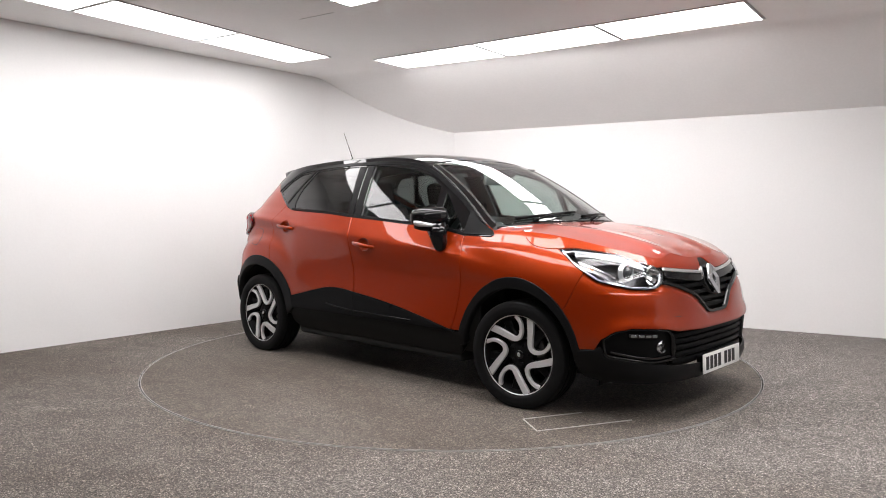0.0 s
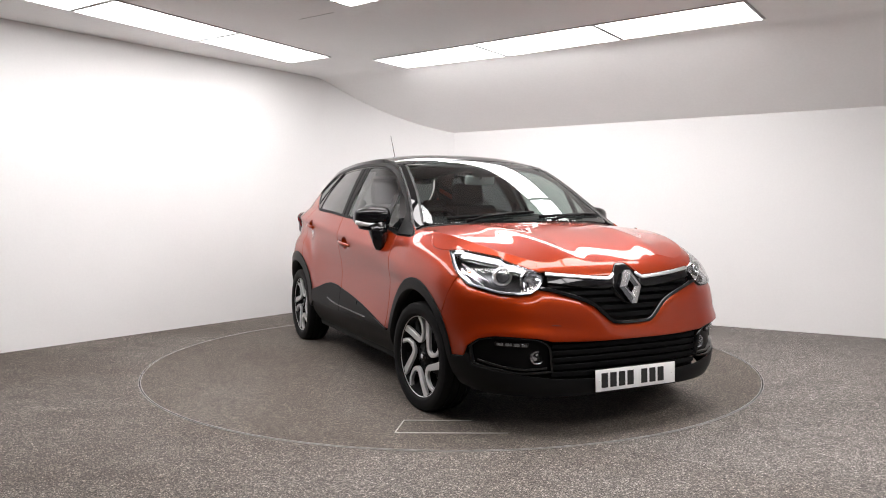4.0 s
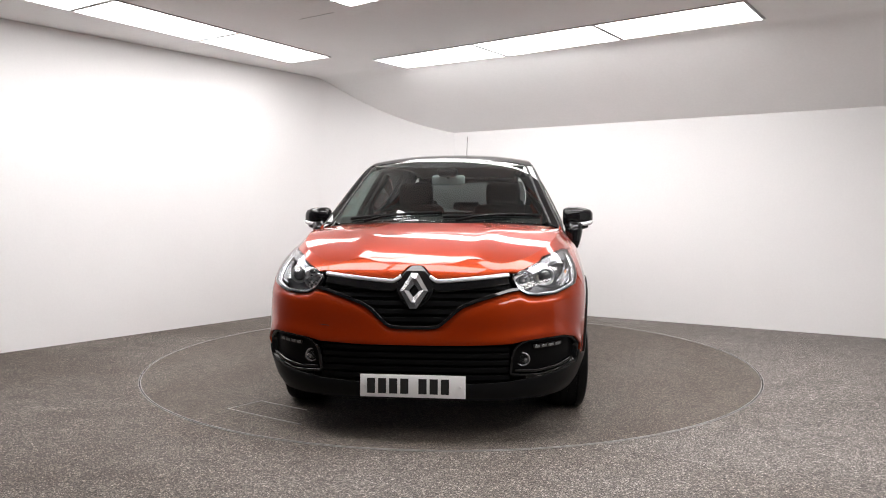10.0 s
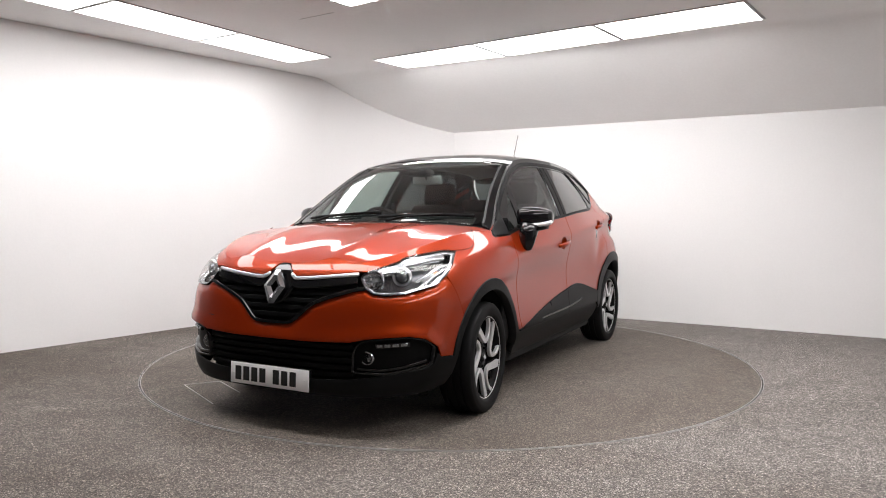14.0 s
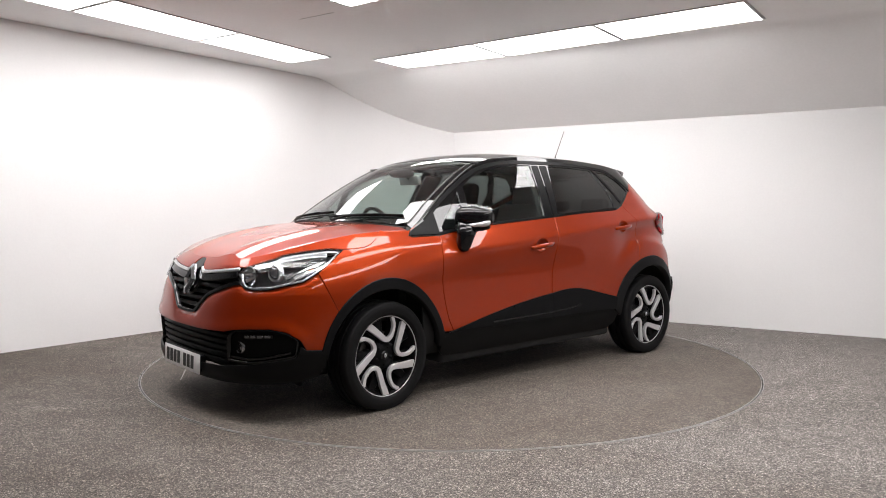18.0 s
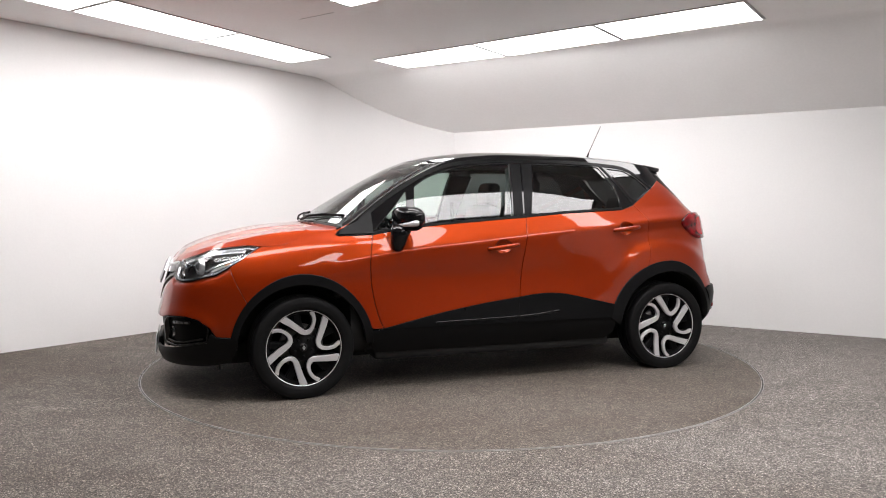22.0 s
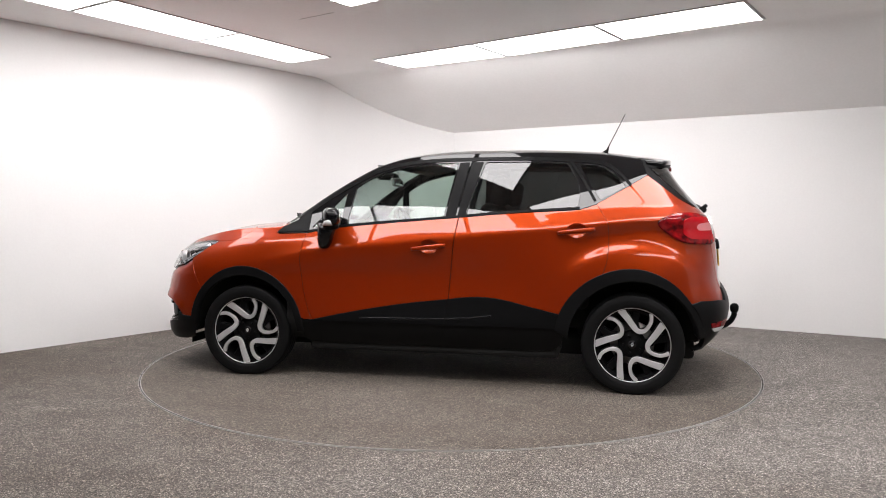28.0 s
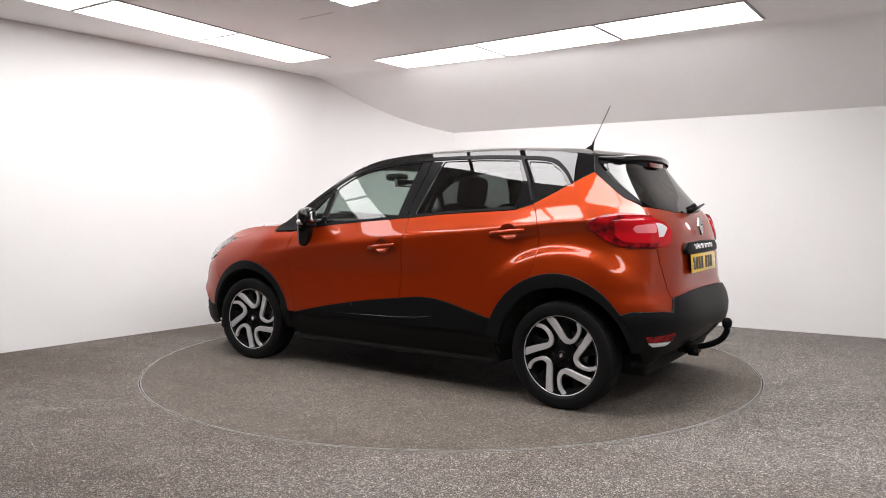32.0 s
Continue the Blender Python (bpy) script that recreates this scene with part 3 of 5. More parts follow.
def inside(A, pts):
    x, y = pts[:, 0], pts[:, 1]
    r = np.zeros(len(pts), bool)
    B = np.roll(A, -1, axis=0)
    for (x0, y0), (x1, y1) in zip(A, B):
        if y0 == y1:
            continue
        hit = ((y0 > y) != (y1 > y)) & (x < (x1 - x0) * (y - y0) / (y1 - y0) + x0)
        r ^= hit
    return r


def sheet(f, outline, holes=(), step=0.03, gap=0.002, thick=0.012, lift=0.0, mirror=False, push=None, round_edge=0.0015):
    """Mesh of a panel of the surface f within an outline, with a rounded, returned edge."""
    loops = [inset(dense(outline, step * 0.6), gap)] + [inset(dense(h, step * 0.5), -gap) for h in holes]
    pts, edges = [], []
    for A in loops:
        o = len(pts)
        pts += list(A)
        edges += [(o + i, o + (i + 1) % len(A)) for i in range(len(A))]
    B = np.array(pts)
    lo, hi = loops[0].min(0), loops[0].max(0)
    gx, gy = np.meshgrid(np.arange(lo[0], hi[0], step), np.arange(lo[1], hi[1], step * 0.87))
    gx = gx + (np.arange(gx.shape[0])[:, None] % 2) * step * 0.5
    G = np.stack([gx.ravel(), gy.ravel()], 1)
    ok = inside(loops[0], G)
    for A in loops[1:]:
        ok &= ~inside(A, G)
    G = G[ok]
    if len(G):
        d2 = np.concatenate([((C[:, None, :] - B[None]) ** 2).sum(2).min(1) for C in np.array_split(G, max(1, len(G) * len(B) // 400000 + 1))])
        G = G[d2 > (0.55 * step) ** 2]
    allp = np.concatenate([B, G]) if len(G) else B
    vs, _, fs, _, _, _ = geometry.delaunay_2d_cdt([Vector(p) for p in allp], edges, [], 0, 1e-7)
    V = np.array([tuple(v) for v in vs])
    T = np.array([t for t in fs if len(t) == 3])
    c = V[T].mean(1)
    ok = inside(loops[0], c)
    for A in loops[1:]:
        ok &= ~inside(A, c)
    T = T[ok]
    P, N = f(V[:, 0], V[:, 1]), normals_of(f, V[:, 0], V[:, 1])
    if push is not None:
        P = P + N * push(V)[:, None]
        N = normals_of(lambda a, b: f(a, b) + normals_of(f, a, b) * push(np.stack([a, b], 1))[:, None], V[:, 0], V[:, 1])
    P = P + N * lift
    verts, norms, faces = [P], [N], [tuple(t) for t in T]
    base = len(V)
    for li, A in enumerate(loops):
        m = len(A)
        Q, n = f(A[:, 0], A[:, 1]), normals_of(f, A[:, 0], A[:, 1])
        if push is not None:
            Q = Q + n * push(A)[:, None]
        Q = Q + n * lift
        tg = np.roll(Q, -1, axis=0) - np.roll(Q, 1, axis=0)
        tg /= np.maximum(np.linalg.norm(tg, axis=1), 1e-9)[:, None]
        ccw = area2(A) > 0
        side = np.cross(tg, n) * (1 if ccw else -1) * (1 if li == 0 else -1)
        rings = [(Q, n), (Q + side * round_edge - n * round_edge, (n + side) / 1.41421), (Q + side * round_edge - n * thick, side)]
        for q, nn in rings:
            verts.append(q)
            norms.append(nn)
        for k in range(2):
            for i in range(m):
                j = (i + 1) % m
                a = base + k * m
                b = a + m
                faces.append((a + i, a + j, b + j, b + i))
        base += 3 * m
    P, N = np.concatenate(verts), np.concatenate(norms)
    if mirror:
        P, N = P * (1, -1, 1), N * (1, -1, 1)
    K = np.array([t[:3] for t in faces])
    g = np.cross(P[K[:, 1]] - P[K[:, 0]], P[K[:, 2]] - P[K[:, 0]])
    good = (g * N[K].mean(1)).sum(1) >= 0
    out = [t if k else t[::-1] for t, k in zip(faces, good)]
    me = bpy.data.meshes.new("panel")
    me.from_pydata(P.tolist(), [], out)
    for p in me.polygons:
        p.use_smooth = True
    me.normals_split_custom_set_from_vertices(N.tolist())
    return me


def panel(name, parent, material, outline, holes=(), f=None, label="", **opt):
    me = sheet(f or flank, outline, holes, **opt)
    me.materials.append(material)
    me.name = name
    return part(name, me, material, parent, label)


def both(name, parent, material, outline, holes=(), label="", **opt):
    """The panel on the left side and its mirror image on the right."""
    return [panel(name, parent, material, outline, holes, label=label, mirror=mm, **opt) for mm in (False, True)]


# ---- the car ----
car = new("car")
tagged(car, "orange compact crossover car with gloss black roof on a turntable", "car")

HUB_Z, HUB_F, HUB_R = 0.306, 1.300, -1.300


def arc(cx, r, a0, a1, n=14):
    """Points on a wheel arch, in side view."""
    out = []
    for i in range(n + 1):
        a = a0 + (a1 - a0) * i / n
        rr = r(a) if callable(r) else r
        out.append((cx + rr * math.cos(radians(a)), HUB_Z + rr * math.sin(radians(a))))
    return out


front_r = knots((-20, 0.42), (12, 0.423), (45, 0.432), (90, 0.448), (140, 0.432), (165, 0.43), (190, 0.43))
rear_r = knots((-10, 0.47), (21, 0.48), (67, 0.472), (90, 0.470), (120, 0.448), (143, 0.430), (165, 0.430), (190, 0.430))
ARC_F = lambda a: float(front_r(a)[0])
ARC_R = lambda a: float(rear_r(a)[0])

SILL_TOP = 0.392
clad_top = [(0.80, 0.400), (0.481, 0.469), (0.154, 0.524), (-0.138, 0.560)]
clad_top_rear = [(-0.138, 0.560), (-0.26, 0.575), (-0.38, 0.578), (-0.502, 0.564), (-0.68, 0.523), (-0.854, 0.484)]
gap_front = [(0.856, 0.985), (0.882, 0.86), (0.884, 0.76), (0.868, 0.62), (0.835, 0.48), (0.80, 0.400)]
gap_mid = [(-0.138, 0.560), (-0.150, 0.70), (-0.167, 0.855), (-0.199, 1.091)]
gap_rear = [(-1.118, 0.741), (-1.142, 0.82), (-1.152, 0.92), (-1.150, 1.03), (-1.125, 1.10), (-1.076, 1.176)]
dlo_front = [(-0.199, 1.091), (0.2, 1.061), (0.603, 1.026), (0.856, 0.985)]
dlo_rear = [(-1.076, 1.176), (-1.0, 1.152), (-0.923, 1.139), (-0.511, 1.117), (-0.199, 1.091)]
dlo_tip = [(-1.388, 1.362), (-1.255, 1.280), (-1.076, 1.176)]


def su(pts, n=6):
    """A smooth line in side view, brought onto the skin."""
    return S(*spline(pts, n=n))


def bowl(cx, cz, rx, rz):
    return S(*[(cx + rx * math.cos(2 * math.pi * i / 28), cz + rz * math.sin(2 * math.pi * i / 28)) for i in range(28)])


def ribbon(line, w, below=True):
    """Outline of a narrow strip along a line of the skin."""
    A = np.array(line)
    t = np.gradient(A, axis=0)
    t /= np.linalg.norm(t, axis=1)[:, None]
    n = np.stack([-t[:, 1], t[:, 0]], 1)
    return [tuple(p) for p in A + n * w / 2] + [tuple(p) for p in (A - n * w / 2)[::-1]]


HANDLES = ((-0.010, 0.902), (-0.955, 1.012))
BOWL_F, BOWL_R = (bowl(x - 0.002, z, 0.058, 0.044) for x, z in HANDLES)

# doors, wings, quarters
doors_f = both("front_door", car, M_PAINT, su(gap_front) + su(clad_top)[1:] + su(gap_mid)[1:] + su(dlo_front)[1:-1], [BOWL_F], label="orange front door", step=0.014, gap=0.0042)
doors_r = both("rear_door", car, M_PAINT, su(gap_mid)[::-1] + su(clad_top_rear)[1:] + S(*arc(HUB_R, ARC_R, 21.5, 67)) + su(gap_rear)[1:] + su(dlo_rear)[1:-1], [BOWL_R], label="orange rear door", step=0.014, gap=0.0042)
U_TIP, U_A, U_S = at_x(1.53, 0.922), at_x(0.975, 1.06), at_x(1.235, 1.035)
bonnet_line = su([(1.53, 0.924), (1.47, 0.925), (1.41, 0.932), (1.36, 0.948), (1.31, 0.978), (1.262, 1.020)])
hl_top_u = at_front(0.50, 0.85)
wing = S((1.72, 0.803)) + S(*arc(HUB_F, ARC_F, 41, 166, 26)) + S((0.86, 0.400)) + su(gap_front)[::-1] + S((1.068, 0.980), (1.084, 0.990), (1.055, 1.02)) + seam(U_A - 0.02, U_S, 16, 0.001) + bonnet_line[::-1] + S((1.592, 0.888), (1.66, 0.840))
both("front_wing", car, M_PAINT, wing, step=0.014, gap=0.0042)
tl_edge = S(*spline([(-1.655, 0.933), (-1.59, 0.947), (-1.515, 0.990), (-1.448, 1.053), (-1.490, 1.086), (-1.56, 1.106), (-1.62, 1.112)], n=4))
hatch_gap = R((0.545, 0.642), (0.562, 0.72), (0.594, 0.83), (0.600, 0.925))
quarter_line = su(gap_rear)[::-1] + S(*arc(HUB_R, ARC_R, 67, 143)[1:]) + S((-1.70, 0.578)) + R((0.66, 0.575), (0.585, 0.562)) + hatch_gap + tl_edge + R((0.575, 1.10), (0.560, 1.165)) + S((-1.575, 1.211), (-1.470, 1.297)) + su(dlo_tip)[:-1]
both("rear_quarter_panel", car, M_PAINT, quarter_line, step=0.014)

# dark strip behind the bonnet gap, put in to deepen its shade
both("bonnet_gap_shade", car, M_SEAL, ribbon(bonnet_line, 0.016), lift=-0.005, gap=0, thick=0.004)

# greenhouse: gloss black pillars with the side windows let in
w_front = rounded(su([(0.575, 1.042), (0.555, 1.20), (0.545, 1.292)], 3) + su([(0.545, 1.292), (0.42, 1.366), (0.22, 1.424), (0.0, 1.451), (-0.158, 1.457)])[1:] + S((-0.098, 1.095)), 0.012)
w_vent = rounded(S((0.625, 1.038), (0.83, 1.020), (0.70, 1.155), (0.605, 1.262)), 0.012)
w_rear = rounded(S((-0.245, 1.108), (-0.345, 1.458), (-0.62, 1.458), (-0.885, 1.447), (-0.965, 1.30), (-0.968, 1.20), (-0.945, 1.152), (-0.60, 1.126)), 0.02)
w_quart = rounded(S((-0.955, 1.440), (-1.09, 1.428), (-1.19, 1.370), (-1.255, 1.292), (-1.095, 1.205)), 0.02)
u_tip = at_x(-1.388, 1.362)
house = S((1.052, 1.022), (1.080, 0.992), (1.066, 0.982)) + su(dlo_front)[::-1] + su(dlo_rear)[::-1][1:] + su(dlo_tip)[::-1][1:] + seam(u_tip, U_A + 0.02, 90, 0.002)
both("window_surround", car, M_GLOSS, house, [w_front, w_vent, w_rear, w_quart], label="gloss black window surround and pillars", step=0.035, gap=0.0015)
for m, doors_ in (((False), 0), ((True), 1)):
    panel("window_pane", doors_f[doors_], M_GLASS, w_front, mirror=m, gap=0.001, lift=-0.006, thick=0.004, label="lightly tinted side window")
    panel("vent_pane", doors_f[doors_], M_GLASS, w_vent, mirror=m, gap=0.001, lift=-0.006, thick=0.004)
    panel("window_pane", doors_r[doors_], M_PRIVACY, w_rear, mirror=m, gap=0.001, lift=-0.006, thick=0.004, label="dark privacy glass")
    panel("quarter_window", car, M_PRIVACY, w_quart, mirror=m, gap=0.001, lift=-0.006, thick=0.004, label="dark privacy glass")


both("waist_seal", car, M_SATIN, ribbon(su([(-0.97, 1.150), (-0.511, 1.123), (-0.199, 1.097), (0.2, 1.067), (0.603, 1.032), (0.85, 0.994)]), 0.014), label="satin black window seal", lift=0.004, gap=0, thick=0.01)
both("sail_cover", car, M_PLAS, rounded(S((0.850, 0.993), (1.072, 0.989), (1.046, 1.020), (0.935, 1.072), (0.850, 1.138)), 0.010), label="matt black mirror sail", lift=0.005, gap=0, thick=0.01)
both("pillar_trim", car, M_SATIN, rounded(S((-0.112, 1.100), (-0.172, 1.455), (-0.238, 1.457), (-0.178, 1.105)), 0.006), lift=0.003, gap=0, thick=0.006)
both("pillar_trim", car, M_SATIN, rounded(S((-0.194, 1.106), (-0.254, 1.457), (-0.330, 1.457), (-0.240, 1.110)), 0.006), lift=0.003, gap=0, thick=0.006)
both("drip_rail", car, M_SATIN, ribbon(su([(0.93, 1.075), (0.76, 1.20), (0.60, 1.30), (0.42, 1.394), (0.22, 1.450), (0.0, 1.473), (-0.3, 1.479), (-0.62, 1.478), (-0.90, 1.466), (-1.10, 1.444), (-1.21, 1.378), (-1.285, 1.295)]), 0.022), label="satin black window frame strip", lift=0.004, gap=0, thick=0.008)
both("frame_strip", car, M_SATIN, ribbon(su([(-0.905, 1.455), (-0.99, 1.33), (-1.065, 1.195)]), 0.014), lift=0.004, gap=0, thick=0.008)

# roof, screen, bonnet
U_W = at_x(0.36, 1.45)
rail = np.interp(np.linspace(U_A - 0.06, at_x(-1.40, 1.45), 80), SEAM_U, SEAM_Z)
railp = flank(np.linspace(U_A - 0.06, at_x(-1.40, 1.45), 80), rail)[:, :2]


def rail_y_at(x, inside_by=0.0):
    return float(np.interp(-x, -railp[:, 0], railp[:, 1])) - inside_by


def sym(left):
    """Closed plan outline from its left half, given from front to back."""
    return [tuple(p) for p in left] + [(x, -y) for x, y in left[::-1] if abs(y) > 1e-6]


head_x = lambda y: 0.425 - 0.22 * y * y
cowl_x = lambda y: 1.190 - 0.31 * y * y
ys = np.linspace(0, 0.49, 9)
roof_l = [(head_x(y) - 0.012, y) for y in ys] + [(x, rail_y_at(x, 0.002)) for x in np.linspace(0.345, -1.37, 40)] + [(-1.395, rail_y_at(-1.37) - 0.03), (-1.41, 0.25), (-1.415, 0)]
panel("roof", car, M_GLOSS, sym(roof_l), f=top, label="gloss black painted roof")
ys = np.linspace(0, 0.655, 12)
screen_l = [(cowl_x(y), y) for y in ys] + [(x, rail_y_at(x, 0.052 + 0.02 * (x - 0.4))) for x in np.linspace(1.0, 0.42, 18)] + [(head_x(y), y) for y in np.linspace(0.45, 0, 8)]
panel("windscreen", car, M_SCREEN, rounded(sym(screen_l), 0.03), f=top, gap=0.002, lift=-0.002, thick=0.005, label="clear windscreen with a dark shade band")
for s in (1, -1):
    strip = [(x, s * rail_y_at(x, 0.052 + 0.02 * (x - 0.4))) for x in np.linspace(1.03, 0.40, 24)] + [(x, s * rail_y_at(x, 0.001)) for x in np.linspace(0.36, 1.035, 24)]
    panel("windscreen_pillar", car, M_GLOSS, strip, f=top, gap=0.001, label="gloss black windscreen pillar")
    for off, w in ((0.052, 0.012), (0.006, 0.008)):
        mid = [(x, s * rail_y_at(x, off + (0.02 * (x - 0.4) if off > 0.02 else 0))) for x in np.linspace(1.02, 0.40, 24)]
        panel("screen_seal", car, M_SEAL, ribbon(mid, w), f=top, gap=0, lift=0.002, thick=0.005, label="black rubber screen seal")
# black printed border of the screen
ys = np.linspace(-0.64, 0.64, 20)
panel("screen_border", car, M_SATIN, [(cowl_x(y) - 0.004, y) for y in ys] + [(cowl_x(y) - 0.075, y) for y in ys[::-1]], f=top, gap=0, lift=-0.009, thick=0.002)
panel("screen_border", car, M_SATIN, [(head_x(y) + 0.004, y) for y in np.linspace(-0.43, 0.43, 14)] + [(head_x(y) + 0.035, y) for y in np.linspace(0.44, -0.44, 14)], f=top, gap=0, lift=-0.009, thick=0.002)
ub = np.linspace(0, U_A - 0.06, 70)
fp = flank(ub, np.interp(ub, SEAM_U, SEAM_Z) - 0.001)[:, :2]
fp[0, 1] = 0
bon_l = [tuple(p) for p in fp if p[0] > 1.075] + [(cowl_x(y) + 0.028, y) for y in np.linspace(0.70, 0, 14)]
bonnet = panel("bonnet", car, M_PAINT, sym(bon_l), f=top, label="orange bonnet with two raised ridges", step=0.02, gap=0.0008)
hl_top = S((1.607, 0.929), (1.68, 0.922), (1.757, 0.911), (1.83, 0.897)) + F((0.62, 0.880), (0.56, 0.853), (0.505, 0.826))
for side in (False, True):
    panel("bonnet_side", bonnet, M_PAINT, bonnet_line[::-1] + hl_top + seam(hl_top_u, U_S, 50, 0.001), mirror=side, gap=0.0012, step=0.014)
ys = np.linspace(-0.70, 0.70, 24)
panel("scuttle", car, M_PLAS, [(cowl_x(y) + 0.026, y) for y in ys] + [(cowl_x(y) + 0.002, y) for y in ys[::-1]], f=top, gap=0.001, lift=-0.010, thick=0.03, label="black plastic scuttle under the wipers")

# nose
g_top = [(0.0, 0.860), (0.040, 0.855), (0.078, 0.818), (0.12, 0.800), (0.30, 0.812), (0.470, 0.830)]
g_low = [(0.512, 0.748), (0.454, 0.738), (0.30, 0.690), (0.226, 0.656), (0.175, 0.612), (0.122, 0.570), (0.06, 0.562), (0.0, 0.562)]
hl_low = F((0.480, 0.800), (0.512, 0.748), (0.56, 0.720), (0.615, 0.714), (0.70, 0.720)) + S((1.87, 0.742), (1.80, 0.758), (1.735, 0.795), (1.66, 0.840), (1.592, 0.888))


def mirror_u(pts):
    return [(-u, z) for u, z in pts[::-1]]


gl = F(*spline(g_top, n=3)) + F((0.480, 0.800)) + F(*g_low)
grille_line = gl + mirror_u(gl[1:-1])
lip = seam(0.0, hl_top_u, 16, 0.001)
bl = F(*spline(g_top, n=3))
bl2 = bl + F((0.503, 0.827))
panel("bonnet_lip", bonnet, M_PAINT, lip + bl2[::-1] + mirror_u(bl2[::-1])[1:] + mirror_u(lip)[:-1], gap=0.0015, step=0.02)
fog_line = F((0.815, 0.455), (0.785, 0.497), (0.73, 0.514), (0.64, 0.510), (0.544, 0.500), (0.495, 0.470), (0.478, 0.42), (0.468, 0.33), (0.62, 0.322), (0.80, 0.362))
lower_line = F((0.0, 0.478), (0.25, 0.479), (0.478, 0.487), (0.470, 0.33), (0.458, 0.300), (0.27, 0.292), (0.0, 0.290))
bump_l = F((0.0, 0.478), (0.25, 0.479), (0.476, 0.487), (0.544, 0.502), (0.64, 0.512), (0.73, 0.516), (0.785, 0.499), (0.817, 0.455)) + S((1.80, 0.398), (1.722, 0.392)) + S(*arc(HUB_F, ARC_F, 11.6, 41, 6)) + S((1.72, 0.803), (1.735, 0.795), (1.80, 0.758), (1.87, 0.742)) + F((0.70, 0.720), (0.615, 0.714), (0.56, 0.720)) + F(*g_low)
EDGE = np.array(S((1.735, 0.795), (1.80, 0.758), (1.87, 0.742)) + F((0.70, 0.720), (0.615, 0.714), (0.56, 0.720)) + F(*g_low))
FOGE = np.array(F((0.0, 0.478), (0.25, 0.479), (0.476, 0.487), (0.544, 0.502), (0.64, 0.512), (0.73, 0.516), (0.785, 0.499), (0.817, 0.455)))


def gap_to(line, V):
    """Distance of points from a line of the left half of the skin, for both halves."""
    P = np.stack([np.abs(V[:, 0]), V[:, 1]], 1)
    best = np.full(len(P), 9.0)
    for a, b in zip(line, line[1:]):
        d = b - a
        t = np.clip(((P - a) @ d) / max(d @ d, 1e-12), 0, 1)
        best = np.minimum(best, np.linalg.norm(P - a - t[:, None] * d, axis=1))
    return best


def bumper_roll(V):
    """Rolled upper lip along the grille and lamps, and a flare above the lower grille."""
    return -0.018 * np.exp(-gap_to(EDGE, V) / 0.022) + 0.014 * np.exp(-(gap_to(FOGE, V) / 0.045) ** 2)


panel("front_bumper", car, M_PAINT, bump_l + mirror_u(bump_l[1:-1]), label="orange front bumper", step=0.012, push=bumper_roll)
val = F((0.0, 0.212), (0.45, 0.212), (0.72, 0.218)) + S((1.80, 0.226), (1.72, 0.245), (1.69, 0.31), (1.722, 0.390), (1.80, 0.396)) + F((0.817, 0.42), (0.80, 0.360), (0.62, 0.318), (0.455, 0.297), (0.27, 0.289), (0.0, 0.287))
panel("front_valance", car, M_PLAS, val + mirror_u(val[1:-1]), lift=0.010, gap=0.001, label="black plastic lower bumper", push=lambda V: 0.004 * np.exp(-((V[:, 1] - 0.27) / 0.03) ** 2))
panel("grille_back", car, M_INNER, inset(np.array(grille_line), -0.004), lift=-0.055, gap=0, step=0.04)
panel("lower_grille_back", car, M_INNER, lower_line + mirror_u(lower_line[1:-1]), lift=-0.055, gap=-0.004, step=0.04)


def half_at(line, z):
    """Side position at which the outline of a grille lies at height z."""
    best = [abs(y) for (y, zz), (y2, z2) in zip(line, line[1:]) if (zz - z) * (z2 - z) <= 0 and abs(z2 - zz) > 1e-9 for y in [y + (y2 - y) * (z - zz) / (z2 - zz)]]
    return best


for z in (0.600, 0.640, 0.680, 0.720, 0.760):
    e = half_at(g_low, z)
    y1 = max(e) if e else 0.46
    y1 = min(y1, 0.47)
    a, b = F(*[(y, z + 0.010) for y in np.linspace(-y1, y1, 24)]), F(*[(y, z - 0.006) for y in np.linspace(y1, -y1, 24)])
    panel("grille_bar", car, M_SATIN, a + b, lift=-0.020, gap=0, thick=0.02, round_edge=0.003)
for z in (0.315, 0.350, 0.385, 0.420, 0.455):
    a, b = F(*[(y, z + 0.009) for y in np.linspace(-0.472, 0.472, 24)]), F(*[(y, z - 0.006) for y in np.linspace(0.472, -0.472, 24)])
    panel("lower_grille_bar", car, M_SATIN, a + b, lift=-0.014, gap=0, thick=0.025, round_edge=0.004)
low_edge = F(*g_low) + mirror_u(F(*g_low)[:-1])
panel("grille_edge", car, M_GLOSS, ribbon(spline(low_edge, n=3), 0.012), lift=0.002, gap=0, thick=0.03, label="gloss black grille edge")
for s in (1, -1):
    strip = F(*[(s * y, z) for y, z in spline([(0.463, 0.818), (0.30, 0.801), (0.13, 0.787), (0.10, 0.792), (0.075, 0.808)], n=5)])
    panel("grille_chrome", car, M_BRUSHED, ribbon(strip, 0.009), lift=0.004, gap=0, thick=0.012, label="bright chrome grille strip", round_edge=0.004)
    strip = F(*[(s * y, z) for y, z in spline([(0.46, 0.792), (0.30, 0.772), (0.14, 0.757), (0.09, 0.768)], n=5)])
    panel("grille_strip", car, M_GLOSS, ribbon(strip, 0.030), lift=-0.004, gap=0, thick=0.02, round_edge=0.004)

# cover of the towing eye
tow_edge = F(*rounded([(-0.424, 0.492), (-0.426, 0.563), (-0.500, 0.566), (-0.502, 0.496)], 0.014))
panel("tow_cover", car, M_PAINT, tow_edge, lift=0.0012, gap=0.002, thick=0.003, label="small square towing eye cover")
